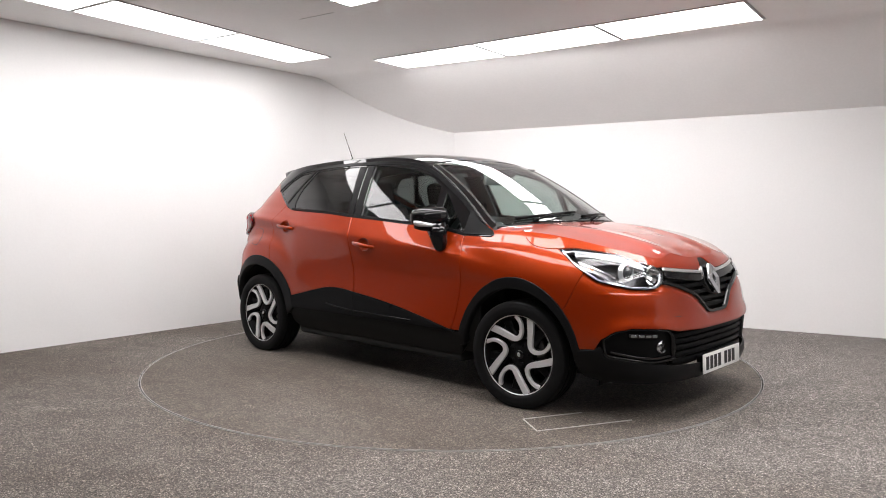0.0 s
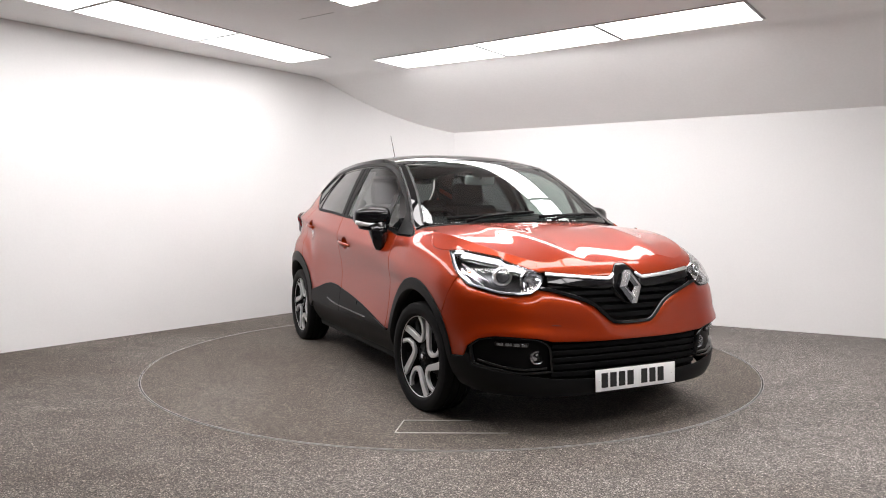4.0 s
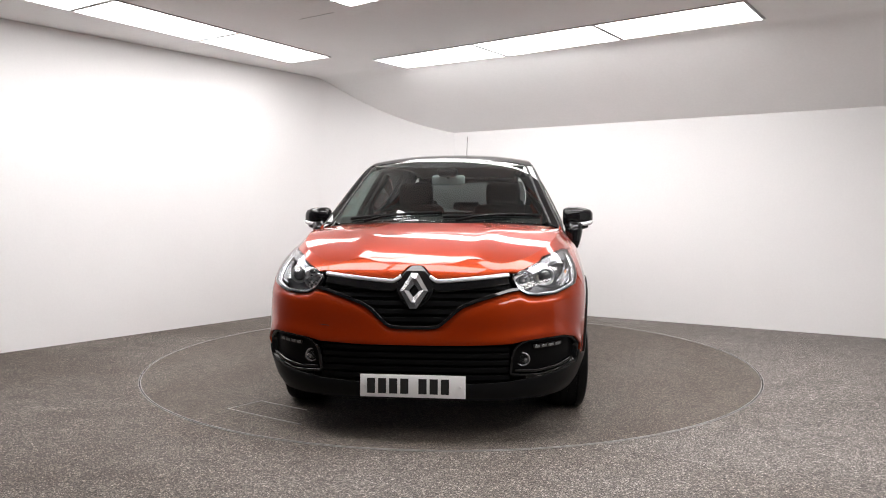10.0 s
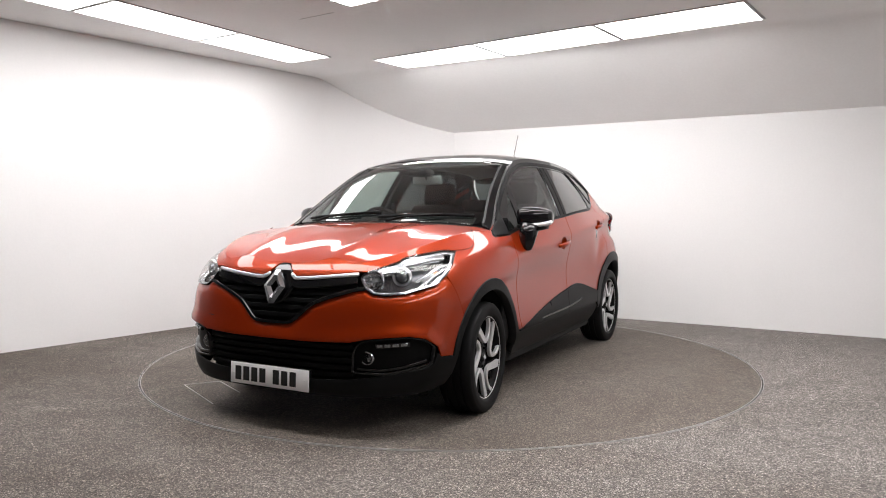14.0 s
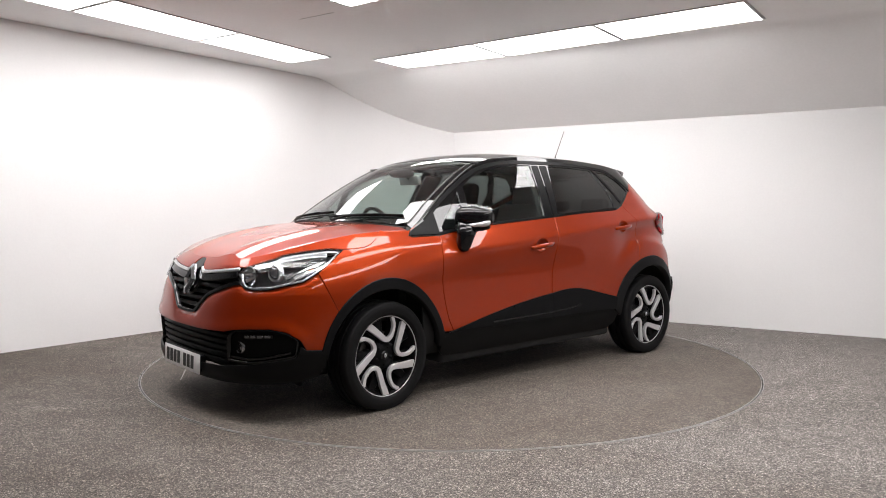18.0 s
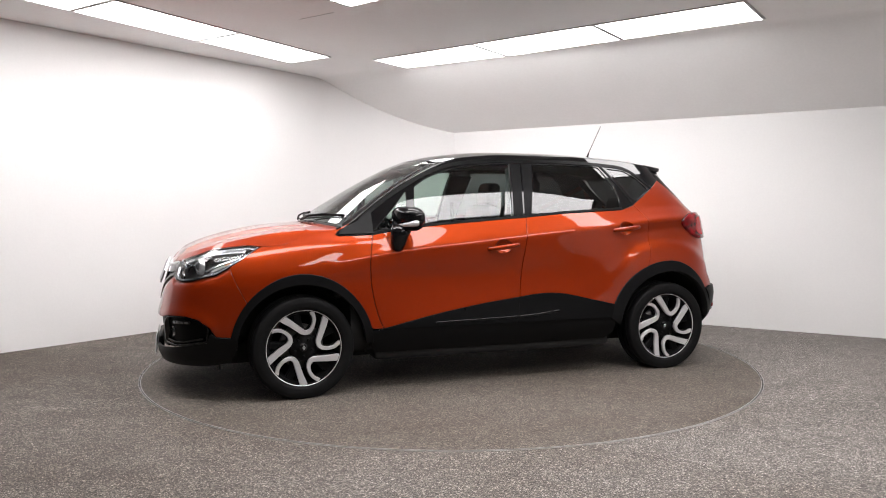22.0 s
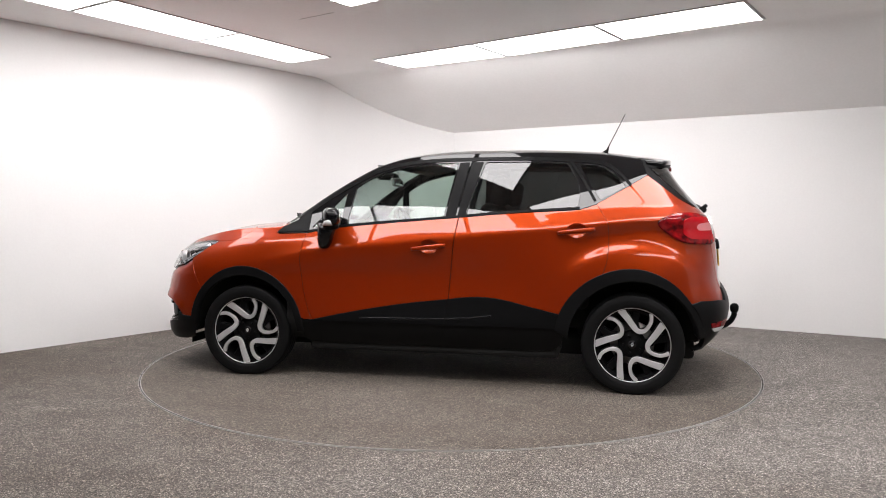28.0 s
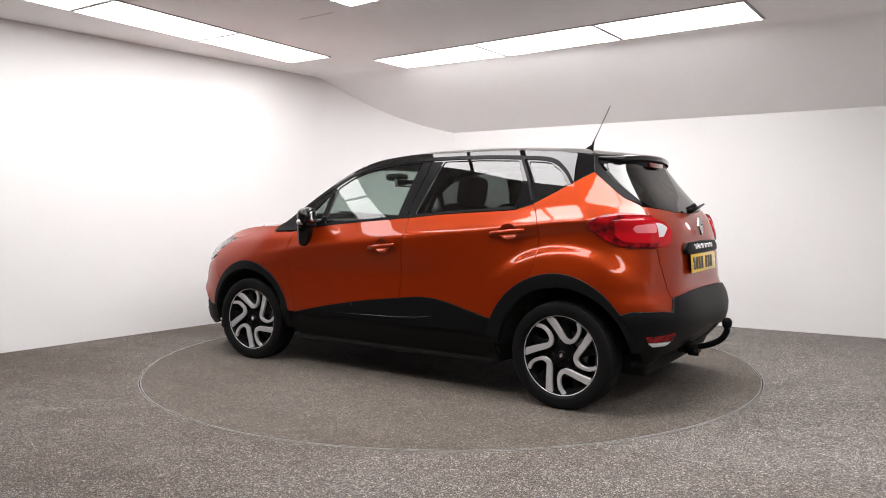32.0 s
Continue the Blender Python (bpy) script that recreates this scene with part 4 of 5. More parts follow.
panel("cover_gap", car, M_SEAL, ribbon(tow_edge + tow_edge[:1], 0.004), lift=0.0008, gap=0, thick=0.002)

# fog lamp pods
for s in (False, True):
    ring_out = rounded(fog_line, 0.02)
    A = inset(dense(ring_out, 0.012), 0.008)
    panel("fog_surround", car, M_GLOSS, ring_out, [[tuple(p) for p in A]], mirror=s, lift=0.004, gap=0.001, thick=0.035, label="gloss black fog lamp surround")
    panel("fog_pocket", car, M_SATIN, [tuple(p) for p in A], mirror=s, lift=-0.026, gap=-0.004, thick=0.004)
    drl = panel("daytime_light", car, M_GLOSS, rounded(F((0.590, 0.476), (0.735, 0.484), (0.735, 0.464), (0.595, 0.456)), 0.004), mirror=s, lift=-0.012, gap=0, thick=0.014, label="daytime light strip of small clear lamps")
    for y in (0.610, 0.645, 0.680, 0.715):
        z = 0.4665 + 0.055 * (y - 0.61)
        panel("small_lamp", drl, M_DARKCHROME, rounded(F((y - 0.012, z + 0.005), (y + 0.012, z + 0.006), (y + 0.012, z - 0.005), (y - 0.012, z - 0.006)), 0.003), mirror=s, lift=-0.009, gap=0, thick=0.003)
    panel("pocket_rim", car, M_GLOSS, ribbon(F((0.50, 0.352), (0.60, 0.344), (0.70, 0.356), (0.79, 0.385)), 0.008), mirror=s, lift=-0.004, gap=0, thick=0.02)

# claddings
ring_f = arc(HUB_F, ARC_F, -2, 178, 40) + arc(HUB_F, 0.390, 178, -2, 40)
both("wheel_arch_trim", car, M_PLAS, S(*ring_f), lift=0.010, gap=0.0, thick=0.05, label="black plastic wheel arch trim", round_edge=0.004)
ring_r = arc(HUB_R, ARC_R, 10, 173, 42) + arc(HUB_R, 0.400, 173, 5, 42)
both("wheel_arch_trim", car, M_PLAS, S(*ring_r), lift=0.010, gap=0.0, thick=0.05, label="black plastic wheel arch trim", round_edge=0.004)
clad_f = su(clad_top) + S((-0.125, 0.47), (-0.112, SILL_TOP)) + S((0.84, SILL_TOP))
both("door_cladding", car, M_SATIN, clad_f, lift=0.008, gap=0.003, thick=0.02, label="black plastic door cladding", round_edge=0.003)
clad_r = su(clad_top_rear) + S((-0.872, SILL_TOP), (-0.112, SILL_TOP), (-0.125, 0.47))
both("door_cladding", car, M_SATIN, clad_r, lift=0.008, gap=0.003, thick=0.02, label="black plastic door cladding", round_edge=0.003)
both("cladding_strip", car, M_GLOSS, ribbon(su([(0.46, 0.421), (0.1, 0.428), (-0.118, 0.433)]), 0.005), lift=0.011, gap=0, thick=0.006, round_edge=0.004, label="thin glossy strip on the door cladding")
both("cladding_strip", car, M_GLOSS, ribbon(su([(-0.128, 0.433), (-0.30, 0.445), (-0.42, 0.460)]), 0.005), lift=0.011, gap=0, thick=0.006, round_edge=0.004, label="thin glossy strip on the door cladding")
both("sill", car, M_PLAS, S((0.885, SILL_TOP), (0.875, 0.28), (0.84, 0.240), (-0.80, 0.240), (-0.86, 0.28), (-0.885, SILL_TOP)), lift=-0.004, gap=0.001, thick=0.04, label="black plastic sill")

# tail
tg = R((0.0, 0.668), (0.30, 0.664), (0.51, 0.648), (0.537, 0.645), (0.557, 0.72), (0.590, 0.83), (0.596, 0.925), (0.50, 0.935), (0.455, 0.985), (0.450, 1.03), (0.48, 1.068), (0.57, 1.096), (0.556, 1.160), (0.49, 1.150), (0.235, 1.124), (0.0, 1.118))


def mirror_r(pts):
    return [(2 * U3 - u, z) for u, z in pts[::-1]]


hatch = panel("tailgate", car, M_PAINT, tg + mirror_r(tg[1:-1]), label="orange tailgate", push=lambda V: -0.012 * np.exp(-((V[:, 1] - 0.83) / 0.07) ** 4) * (np.abs(V[:, 0] - U3) < 0.36))
rw = R((0.0, 1.122), (0.235, 1.128), (0.49, 1.155), (0.535, 1.205), (0.510, 1.415), (0.25, 1.43), (0.0, 1.435))
panel("rear_window", hatch, M_PRIVACY, rounded(rw + mirror_r(rw[1:-1]), 0.02), lift=-0.002, gap=0.0015, thick=0.006, label="dark heated rear window")
rp_ = R((0.537, 1.170), (0.540, 1.205), (0.514, 1.43)) + seam(at_rear(0.50, 1.44), u_tip, 8, 0.002) + S((-1.393, 1.360), (-1.470, 1.295), (-1.575, 1.209))
both("rear_pillar", car, M_SATIN, rp_, gap=0.0015, label="gloss black rear pillar")
rb = R((0.0, 0.664), (0.30, 0.660), (0.525, 0.645), (0.58, 0.566), (0.66, 0.577)) + S((-1.70, 0.580), (-1.642, 0.561)) + S(*arc(HUB_R, 0.431, 146.5, 172, 8)) + S((-1.72, 0.285)) + R((0.70, 0.262), (0.45, 0.262), (0.0, 0.270))
panel("rear_bumper", car, M_PLAS, rb + mirror_r(rb[1:-1]), lift=0.006, gap=0.0015, thick=0.03, label="black plastic rear bumper", round_edge=0.004, step=0.02, push=lambda V: 0.014 * np.exp(-((V[:, 1] - 0.53) / 0.08) ** 2) - 0.045 * (1 / (1 + np.exp((V[:, 1] - (0.425 - 0.10 * np.abs(V[:, 0] - U3))) / 0.006))) / (1 + np.exp((np.abs(V[:, 0] - U3) - 0.55) / 0.02)))


def lamp(s):
    """A tail lamp: dark front tip, bright red loop round a clear middle, split by the tailgate gap."""
    mm = dict(mirror=s)
    out = R((0.602, 0.928)) + tl_edge + R((0.577, 1.098))
    body = panel("tail_lamp", car, M_REDLENS, rounded(out, 0.01), lift=0.022, gap=0.004, thick=0.045, round_edge=0.010, label="red and clear tail lamp", **mm)
    panel("lamp_edge", body, M_GLOSS, ribbon(R((0.604, 0.929)) + tl_edge + R((0.580, 1.100)), 0.009), lift=0.010, gap=0, thick=0.012, **mm)
    panel("red_loop", body, M_REDBRIGHT, rounded(S((-1.585, 1.072), (-1.63, 1.086)) + R((0.585, 1.085), (0.600, 0.950)) + S((-1.63, 0.958), (-1.585, 0.990)), 0.020), lift=0.0240, gap=0, thick=0.008, label="bright red light loop", **mm)
    panel("clear_lens", body, M_PINKLENS, rounded(S((-1.662, 1.032), (-1.675, 1.050)) + R((0.589, 1.054), (0.596, 1.006)) + S((-1.678, 1.008)), 0.014), lift=0.0260, gap=0, thick=0.008, label="clear indicator lens", **mm)
    inn = R((0.597, 0.928), (0.503, 0.938), (0.46, 0.985), (0.455, 1.03), (0.482, 1.064), (0.571, 1.093))
    il = panel("tail_lamp_inner", hatch, M_REDBRIGHT, rounded(inn, 0.012), lift=0.008, gap=0.002, thick=0.030, round_edge=0.006, label="red inner tail lamp", **mm)
    panel("clear_lens", il, M_CLEARLENS, rounded(R((0.586, 1.062), (0.52, 1.055), (0.485, 1.035), (0.515, 1.012), (0.54, 0.988), (0.588, 0.985)), 0.012), lift=0.0105, gap=0, thick=0.008, label="clear reversing lens", **mm)
    panel("bumper_reflector", car, M_REDLENS, rounded(R((0.575, 0.455), (0.66, 0.449), (0.74, 0.442), (0.73, 0.418), (0.60, 0.420)), 0.006), lift=0.018, gap=0, thick=0.012, label="red bumper reflector", **mm)
    panel("bumper_lamp", car, M_CLEARLENS, rounded(R((0.60, 0.413), (0.725, 0.410), (0.70, 0.392), (0.63, 0.394)), 0.006), lift=0.016, gap=0, thick=0.012, **mm)


lamp(False)
lamp(True)

# spoiler over the rear window
RAIL_END = rail_y_at(-1.36)
ends = spline([(-1.33, RAIL_END - 0.004), (-1.40, RAIL_END - 0.006), (-1.455, RAIL_END - 0.018), (-1.505, 0.43), (-1.542, 0.28), (-1.562, 0.12), (-1.568, 0.0)], n=5)
spoiler = panel("roof_spoiler", car, M_GLOSS, sym([(-1.412, 0.0), (-1.405, 0.3), (-1.36, RAIL_END - 0.03)] + ends), f=top, gap=0.001, lift=0.004, thick=0.030, round_edge=0.006, label="gloss black roof spoiler")
base_ends = spline([(-1.33, RAIL_END - 0.012), (-1.39, RAIL_END - 0.014), (-1.440, RAIL_END - 0.026), (-1.490, 0.42), (-1.527, 0.27), (-1.547, 0.12), (-1.553, 0.0)], n=5)
panel("spoiler_base", spoiler, M_SATIN, sym([(-1.412, 0.0), (-1.405, 0.3), (-1.36, RAIL_END - 0.04)] + base_ends), f=top, gap=0.001, lift=-0.020, thick=0.050, round_edge=0.016)
part("brake_light", box(-1.560, 0, 1.420, 0.016, 0.25, 0.030, 0.006), M_REDDARK, spoiler, "dark red high brake light")

# dark lining behind the gaps, roof lining, floor pan, wheel housings
lin2 = S((1.00, 0.24), (1.00, 0.975), (0.85, 0.982), (0.60, 1.018), (0.2, 1.052), (-0.2, 1.083), (-0.5, 1.108), (-0.86, 1.125), (-0.86, 0.24))
both("body_lining", car, M_INNER, lin2, lift=-0.045, gap=0, step=0.06)
both("quarter_lining", car, M_INNER, S((-0.84, 0.62), (-0.84, 1.12), (-1.05, 1.15), (-1.30, 1.27), (-1.42, 1.35), (-1.52, 1.20), (-1.56, 0.75)), lift=-0.035, gap=0, step=0.06)
panel("roof_lining", car, M_HEADLINE, sym([(x, max(y - 0.05, 0)) for x, y in roof_l]), f=top, lift=-0.045, gap=0, step=0.07, label="grey roof lining")
part("floor_pan", box(0.05, 0, 0.235, 3.5, 1.04, 0.13, 0.03), M_INNER, car)
part("floor_pan", box(0.0, 0, 0.25, 1.70, 1.60, 0.12, 0.03), M_INNER, car)
part("engine_bay", box(1.45, 0, 0.58, 0.98, 0.98, 0.60, 0.08), M_INNER, car)
part("boot_floor", box(-1.35, 0, 0.58, 0.80, 1.00, 0.62, 0.05), M_INNER, car)
part("nose_beam", box(1.93, 0, 0.45, 0.14, 1.10, 0.45, 0.05), M_INNER, car)
part("tail_beam", box(-1.66, 0, 0.50, 0.16, 1.10, 0.42, 0.05), M_INNER, car)


def housing(cx, sgn):
    bm = bmesh.new()
    rows = []
    for i in range(25):
        a = radians(6 + 166 * i / 24)
        c, s_ = math.cos(a) * 0.415, math.sin(a) * 0.415
        z = HUB_Z + s_
        skin = float(flank(np.array([at_x(cx + c, z)]), np.array([z]))[0, 1])
        rows.append([bm.verts.new((cx + c, sgn * y, z)) for y in (0.50, min(0.852, skin - 0.015))])
    for a, b in zip(rows, rows[1:]):
        bm.faces.new((a[0], a[1], b[1], b[0]))
    bm.faces.new([r[0] for r in rows])
    return bm


for cx in (HUB_F, HUB_R):
    for sgn in (1, -1):
        part("wheel_housing", housing(cx, sgn), M_INNER, car)


# ---- wheels ----
def lathe(profile, n=64, m=None):
    """Solid of revolution about the y axis; profile: rows of radius and y."""
    bm = bmesh.new()
    rings = []
    for i in range(n):
        a = 2 * math.pi * i / n
        rings.append([bm.verts.new((r * math.cos(a), y, r * math.sin(a))) for r, y in profile])
    for a, b in zip(rings, rings[1:] + rings[:1]):
        for k in range(len(profile) - 1):
            vs = [a[k], a[k + 1], b[k + 1], b[k]]
            if profile[k][0] < 1e-6:
                vs = [a[k], a[k + 1], b[k + 1]]
            elif profile[k + 1][0] < 1e-6:
                vs = [a[k], a[k + 1], b[k]]
            bm.faces.new(vs)
    bmesh.ops.remove_doubles(bm, verts=bm.verts, dist=1e-6)
    if m is not None:
        bm.transform(m)
    return bm


def band(path, width, y0, y1, taper=None, bevel=0.003):
    """A bar of that width along a path in the wheel's plane, with its edges bevelled."""
    A = np.array(path)
    t = np.gradient(A, axis=0)
    t /= np.linalg.norm(t, axis=1)[:, None]
    n = np.stack([-t[:, 1], t[:, 0]], 1)
    bm = bmesh.new()
    rows = []
    for i, (p, q) in enumerate(zip(A, n)):
        w = (width if taper is None else width * taper(i / (len(A) - 1))) / 2
        d = 0.010 * (1 - np.hypot(*p) / 0.229)
        pts = [(-w, y0), (-w, y1 - bevel), (-w + bevel, y1), (w - bevel, y1), (w, y1 - bevel), (w, y0)]
        rows.append([bm.verts.new((p[0] + q[0] * a, y - d if y > y0 else y, p[1] + q[1] * a)) for a, y in pts])
    for a, b in zip(rows, rows[1:]):
        for k in range(6):
            bm.faces.new((a[k], a[(k + 1) % 6], b[(k + 1) % 6], b[k]))
    bm.faces.new(rows[0])
    bm.faces.new(rows[-1][::-1])
    return bm


RT, RL = 0.314, 0.2325


def wheel(x, y, turn, spin, steer=0.0):
    rim = part("wheel", lathe([(0.19, -0.10), (0.205, -0.09), (0.207, 0.055), (0.219, 0.075), (0.2265, 0.085), (0.2265, 0.080), (0.218, 0.068), (0.198, 0.045), (0.196, -0.06), (0.060, -0.03), (0.0, -0.03)]), M_SATIN, car, "alloy wheel with black and machined hooked spokes")
    rim.matrix_basis = pose(x, y, HUB_Z, 0, 0, steer + (180 if turn else 0)) @ pose(0, 0, 0, 0, spin, 0)
    prof = [(0.205, -0.085), (0.228, -0.098), (0.255, -0.104), (0.285, -0.100), (0.302, -0.088), (0.309, -0.070)]
    for g in (-0.045, 0.0, 0.045):
        prof += [(RT, g - 0.020), (RT, g - 0.006), (RT - 0.008, g - 0.004), (RT - 0.008, g + 0.004), (RT, g + 0.006), (RT, g + 0.018)]
    prof += [(0.3125, 0.072), (0.309, 0.088), (0.302, 0.097), (0.299, 0.0975), (0.288, 0.1025), (0.266, 0.1045), (0.262, 0.103), (0.254, 0.1040), (0.241, 0.099), (0.2345, 0.092), (0.226, 0.080)]
    tyre = part("tyre", lathe(prof, 72), M_RUBBER, rim, "black low-profile rubber tyre")
    tyre.data.set_sharp_from_angle(angle=radians(45))
    part("rim_lip", lathe([(0.2255, 0.078), (0.2265, 0.0850), (0.2315, 0.0872), (0.2340, 0.084), (0.2340, 0.076)], 72), M_ALU, rim, "bright machined rim lip")
    hook = spline([(-0.57, 0.80), (-0.32, 0.630), (-0.11, 0.470), (-0.005, 0.405), (0.095, 0.400), (0.190, 0.465), (0.255, 0.60), (0.270, 0.77), (0.205, 0.945)], n=5)
    arm_width = lambda t: float(np.interp(t, [0, 0.12, 0.35, 0.55, 0.75, 0.92, 1], [1.60, 1.42, 1.15, 0.95, 0.74, 0.78, 0.95]))
    back = spline([(-0.05, 0.15), (-0.04, 0.42), (-0.13, 0.60), (-0.17, 0.95)], n=5)
    for k in range(5):
        a = 2 * math.pi * k / 5
        c, s = math.cos(a), math.sin(a)
        rot = lambda p: (RL * (-p[0] * c - p[1] * s), RL * (-p[0] * s + p[1] * c))
        sp = part("spoke", band([rot(p) for p in hook], 0.027, 0.045, 0.082, taper=arm_width, bevel=0.002), M_ALU, rim, "machined face of a hooked spoke", smooth=False)
        part("spoke_base", band([rot(p) for p in hook], 0.034, 0.020, 0.066, taper=arm_width, bevel=0.006), M_SATIN, rim, smooth=False)
        part("spoke_root", band([rot(p) for p in back], 0.052, 0.018, 0.058, bevel=0.008), M_SATIN, rim, smooth=False)
        an = a + 0.9
        part("wheel_nut", lathe([(0.0, 0.062), (0.006, 0.062), (0.008, 0.058), (0.008, 0.03)], 8, pose(0.054 * math.cos(an), 0, 0.054 * math.sin(an))), M_SATIN, rim)
    part("hub", lathe([(0.0, 0.060), (0.030, 0.060), (0.036, 0.056), (0.075, 0.050), (0.085, 0.040), (0.085, 0.01)], 40), M_SATIN, rim)
    cap = part("hub_cap", lathe([(0.0, 0.068), (0.022, 0.068), (0.027, 0.064), (0.028, 0.055)], 32), M_GLOSS, rim)
    part("cap_emblem", diamond(0.009, 0.013, 0.005, 0.003, pose(0, 0.0685, 0, 0, 0, 90)), M_ALU, rim, "small diamond emblem", smooth=False)
    part("brake_disc", lathe([(0.05, 0.0), (0.135, 0.0), (0.137, -0.004), (0.137, -0.018), (0.05, -0.02)], 48), M_STEEL, rim, "worn steel brake disc")
    return rim


def diamond(w, h, t, d, m=None, hole=0.45, blunt=0.22):
    """A faceted open diamond facing +x: half width w along y, half height h, blunt tips, bar ridge raised by d."""
    bm = bmesh.new()
    rings = []
    for k, x in ((1.0, 0.0), (1.0, t), (0.5 * (1 + hole), t + d), (hole, t), (hole, 0.0)):
        c = w * max(0.02, blunt * (k - hole) / (1 - hole))
        rings.append([bm.verts.new((x, y, z * k)) for y, z in ((w * k, 0), (c, h), (-c, h), (-w * k, 0), (-c, -h), (c, -h))])
    for a, b in zip(rings, rings[1:]):
        for i in range(6):
            j = (i + 1) % 6
            bm.faces.new((a[i], a[j], b[j], b[i]))
    if m is not None:
        bm.transform(m)
    return bm


wheel(HUB_F, 0.765, False, 0, 5.0)
wheel(HUB_R, 0.752, False, -17)
wheel(HUB_F, -0.765, True, 16, 5.0)
wheel(HUB_R, -0.752, True, -20)


# ---- lamps at the nose ----
def on_nose(y, z, depth):
    p = flank(np.array([at_front(y, z)]), np.array([z]))[0]
    return Vector((p[0] - depth, p[1], p[2]))


hl_out = rounded(hl_low + S((1.535, 0.921)) + hl_top + F((0.487, 0.818)), 0.008)


def headlamp(s):
    mm = dict(mirror=s)
    k = -1 if s else 1
    body = panel("headlamp", car, M_LAMPBODY, hl_out, lift=-0.075, gap=-0.002, thick=0.004, step=0.03, label="clear headlamp with chrome reflectors", **mm)
    A = inset(dense(hl_out, 0.012), 0.005)
    panel("lamp_rim", body, M_GLOSS, hl_out, [[tuple(p) for p in A]], lift=-0.004, gap=0.002, thick=0.062, **mm)
    panel("lamp_glass", body, M_LENS, hl_out, lift=0.003, gap=0.002, thick=0.010, step=0.025, label="clear lamp glass", **mm)
    B = [tuple(p) for p in inset(dense(hl_out, 0.012), 0.0095)]
    panel("chrome_edge", body, M_LAMPTRIM, ribbon(B + B[:2], 0.006), lift=-0.010, gap=0, thick=0.020, round_edge=0.003, label="thin bright edge", **mm)
    top_edge = [(u, z - 0.017) for u, z in spline(S((1.62, 0.925)) + hl_top[1:-1], n=4)]
    panel("chrome_brow", body, M_LAMPTRIM, ribbon(top_edge, 0.020), lift=-0.012, gap=0, thick=0.03, label="satin chrome brow", round_edge=0.006, **mm)
    for x0, z0, x1, z1, w in ((1.87, 0.792, 1.66, 0.880, 0.007), (1.86, 0.768, 1.68, 0.850, 0.006), (1.80, 0.775, 1.70, 0.822, 0.005)):
        panel("light_blade", body, M_LAMPTRIM, ribbon(su([(x0, z0), (0.5 * (x0 + x1), 0.5 * (z0 + z1) + 0.006), (x1, z1)]), w), lift=-0.034, gap=0, thick=0.022, round_edge=0.002, **mm)
    panel("side_light", body, M_CLEARLENS, rounded(S((1.84, 0.800), (1.76, 0.842), (1.75, 0.828), (1.83, 0.785)), 0.006), lift=-0.042, gap=0, thick=0.02, **mm)
    panel("indicator", body, M_AMBER, rounded(S((1.755, 0.836), (1.725, 0.850), (1.723, 0.838), (1.750, 0.824)), 0.004), lift=-0.040, gap=0, thick=0.012, **mm)
    p = on_nose(0.640, 0.800, 0.080)
    at = pose(p.x, k * p.y, p.z, 0, 0, -90 + k * 14)
    part("projector", lathe([(0.0, 0.046), (0.013, 0.044), (0.025, 0.038), (0.033, 0.028), (0.036, 0.015), (0.036, 0.0)], 32, at), M_PROJECTOR, body, "round projector lens")
    part("projector_ring", lathe([(0.036, 0.0), (0.037, 0.022), (0.043, 0.031), (0.047, 0.026), (0.050, 0.0)], 32, at), M_BRUSHED, body, "satin chrome lens ring")
    p = on_nose(0.535, 0.783, 0.058)
    at = pose(p.x, k * p.y, p.z, 0, 0, -90 + k * 8)
    part("reflector", lathe([(0.0, -0.012), (0.016, -0.008), (0.034, 0.008), (0.048, 0.032), (0.053, 0.033), (0.056, 0.028)], 14, at), M_CHROME, body, "faceted chrome reflector", smooth=False)
    part("bulb", lathe([(0.0, 0.020), (0.007, 0.016), (0.010, 0.0)], 12, at), M_CLEARLENS, body)
    f = on_nose(0.535, 0.402, 0.030)
    fog = part("fog_lamp", lathe([(0.0, 0.002), (0.015, 0.0), (0.026, -0.004), (0.029, 0.006), (0.035, 0.006), (0.038, -0.012)], 28, pose(f.x, k * f.y, f.z, 0, 0, -90 + k * 6)), M_DARKCHROME, car, "round fog lamp")
    part("fog_glass", lathe([(0.0, 0.014), (0.014, 0.012), (0.025, 0.006), (0.029, 0.0)], 28, pose(f.x, k * f.y, f.z, 0, 0, -90 + k * 6)), M_LENS, fog)


headlamp(False)
headlamp(True)

# ---- emblems and plates ----
part("emblem", diamond(0.070, 0.090, 0.010, 0.010, pose(2.087, 0, 0.738, 0, -20, 0), 0.36, 0.24), M_LAMPTRIM, car, "satin chrome diamond emblem", smooth=False)
sur = F(*[(0.088 * math.cos(a) * (1 - 0.25 * abs(math.sin(a))), 0.748 + (0.118 if math.sin(a) > 0 else 0.086) * math.sin(a)) for a in np.linspace(0, 2 * math.pi, 25)[:-1]])
panel("emblem_base", car, M_GLOSS, sur, lift=-0.002, gap=0, thick=0.04, round_edge=0.006)


def number_plate(material, m, label, w=0.52, h=0.111):
    bm = box(0, 0, 0, 0.006, w, h, 0.0025)
    bm.transform(m)
    p = part("number_plate", bm, material, car, label)
    xs = [-0.205, -0.150, -0.095, -0.040, 0.050, 0.105, 0.160]
    for y in xs:
        b = box(0.0035, y, 0, 0.002, 0.040, 0.074, 0.0)
        b.transform(m)
        part("plate_bar", b, M_INK, p, smooth=False)
    for y in (-0.236, 0.236):
        part("plate_screw", lathe([(0.0, 0.006), (0.005, 0.005), (0.006, 0.0)], 10, m @ pose(0, y, 0, 0, 0, -90)), M_WHITEPL, p)
    return p


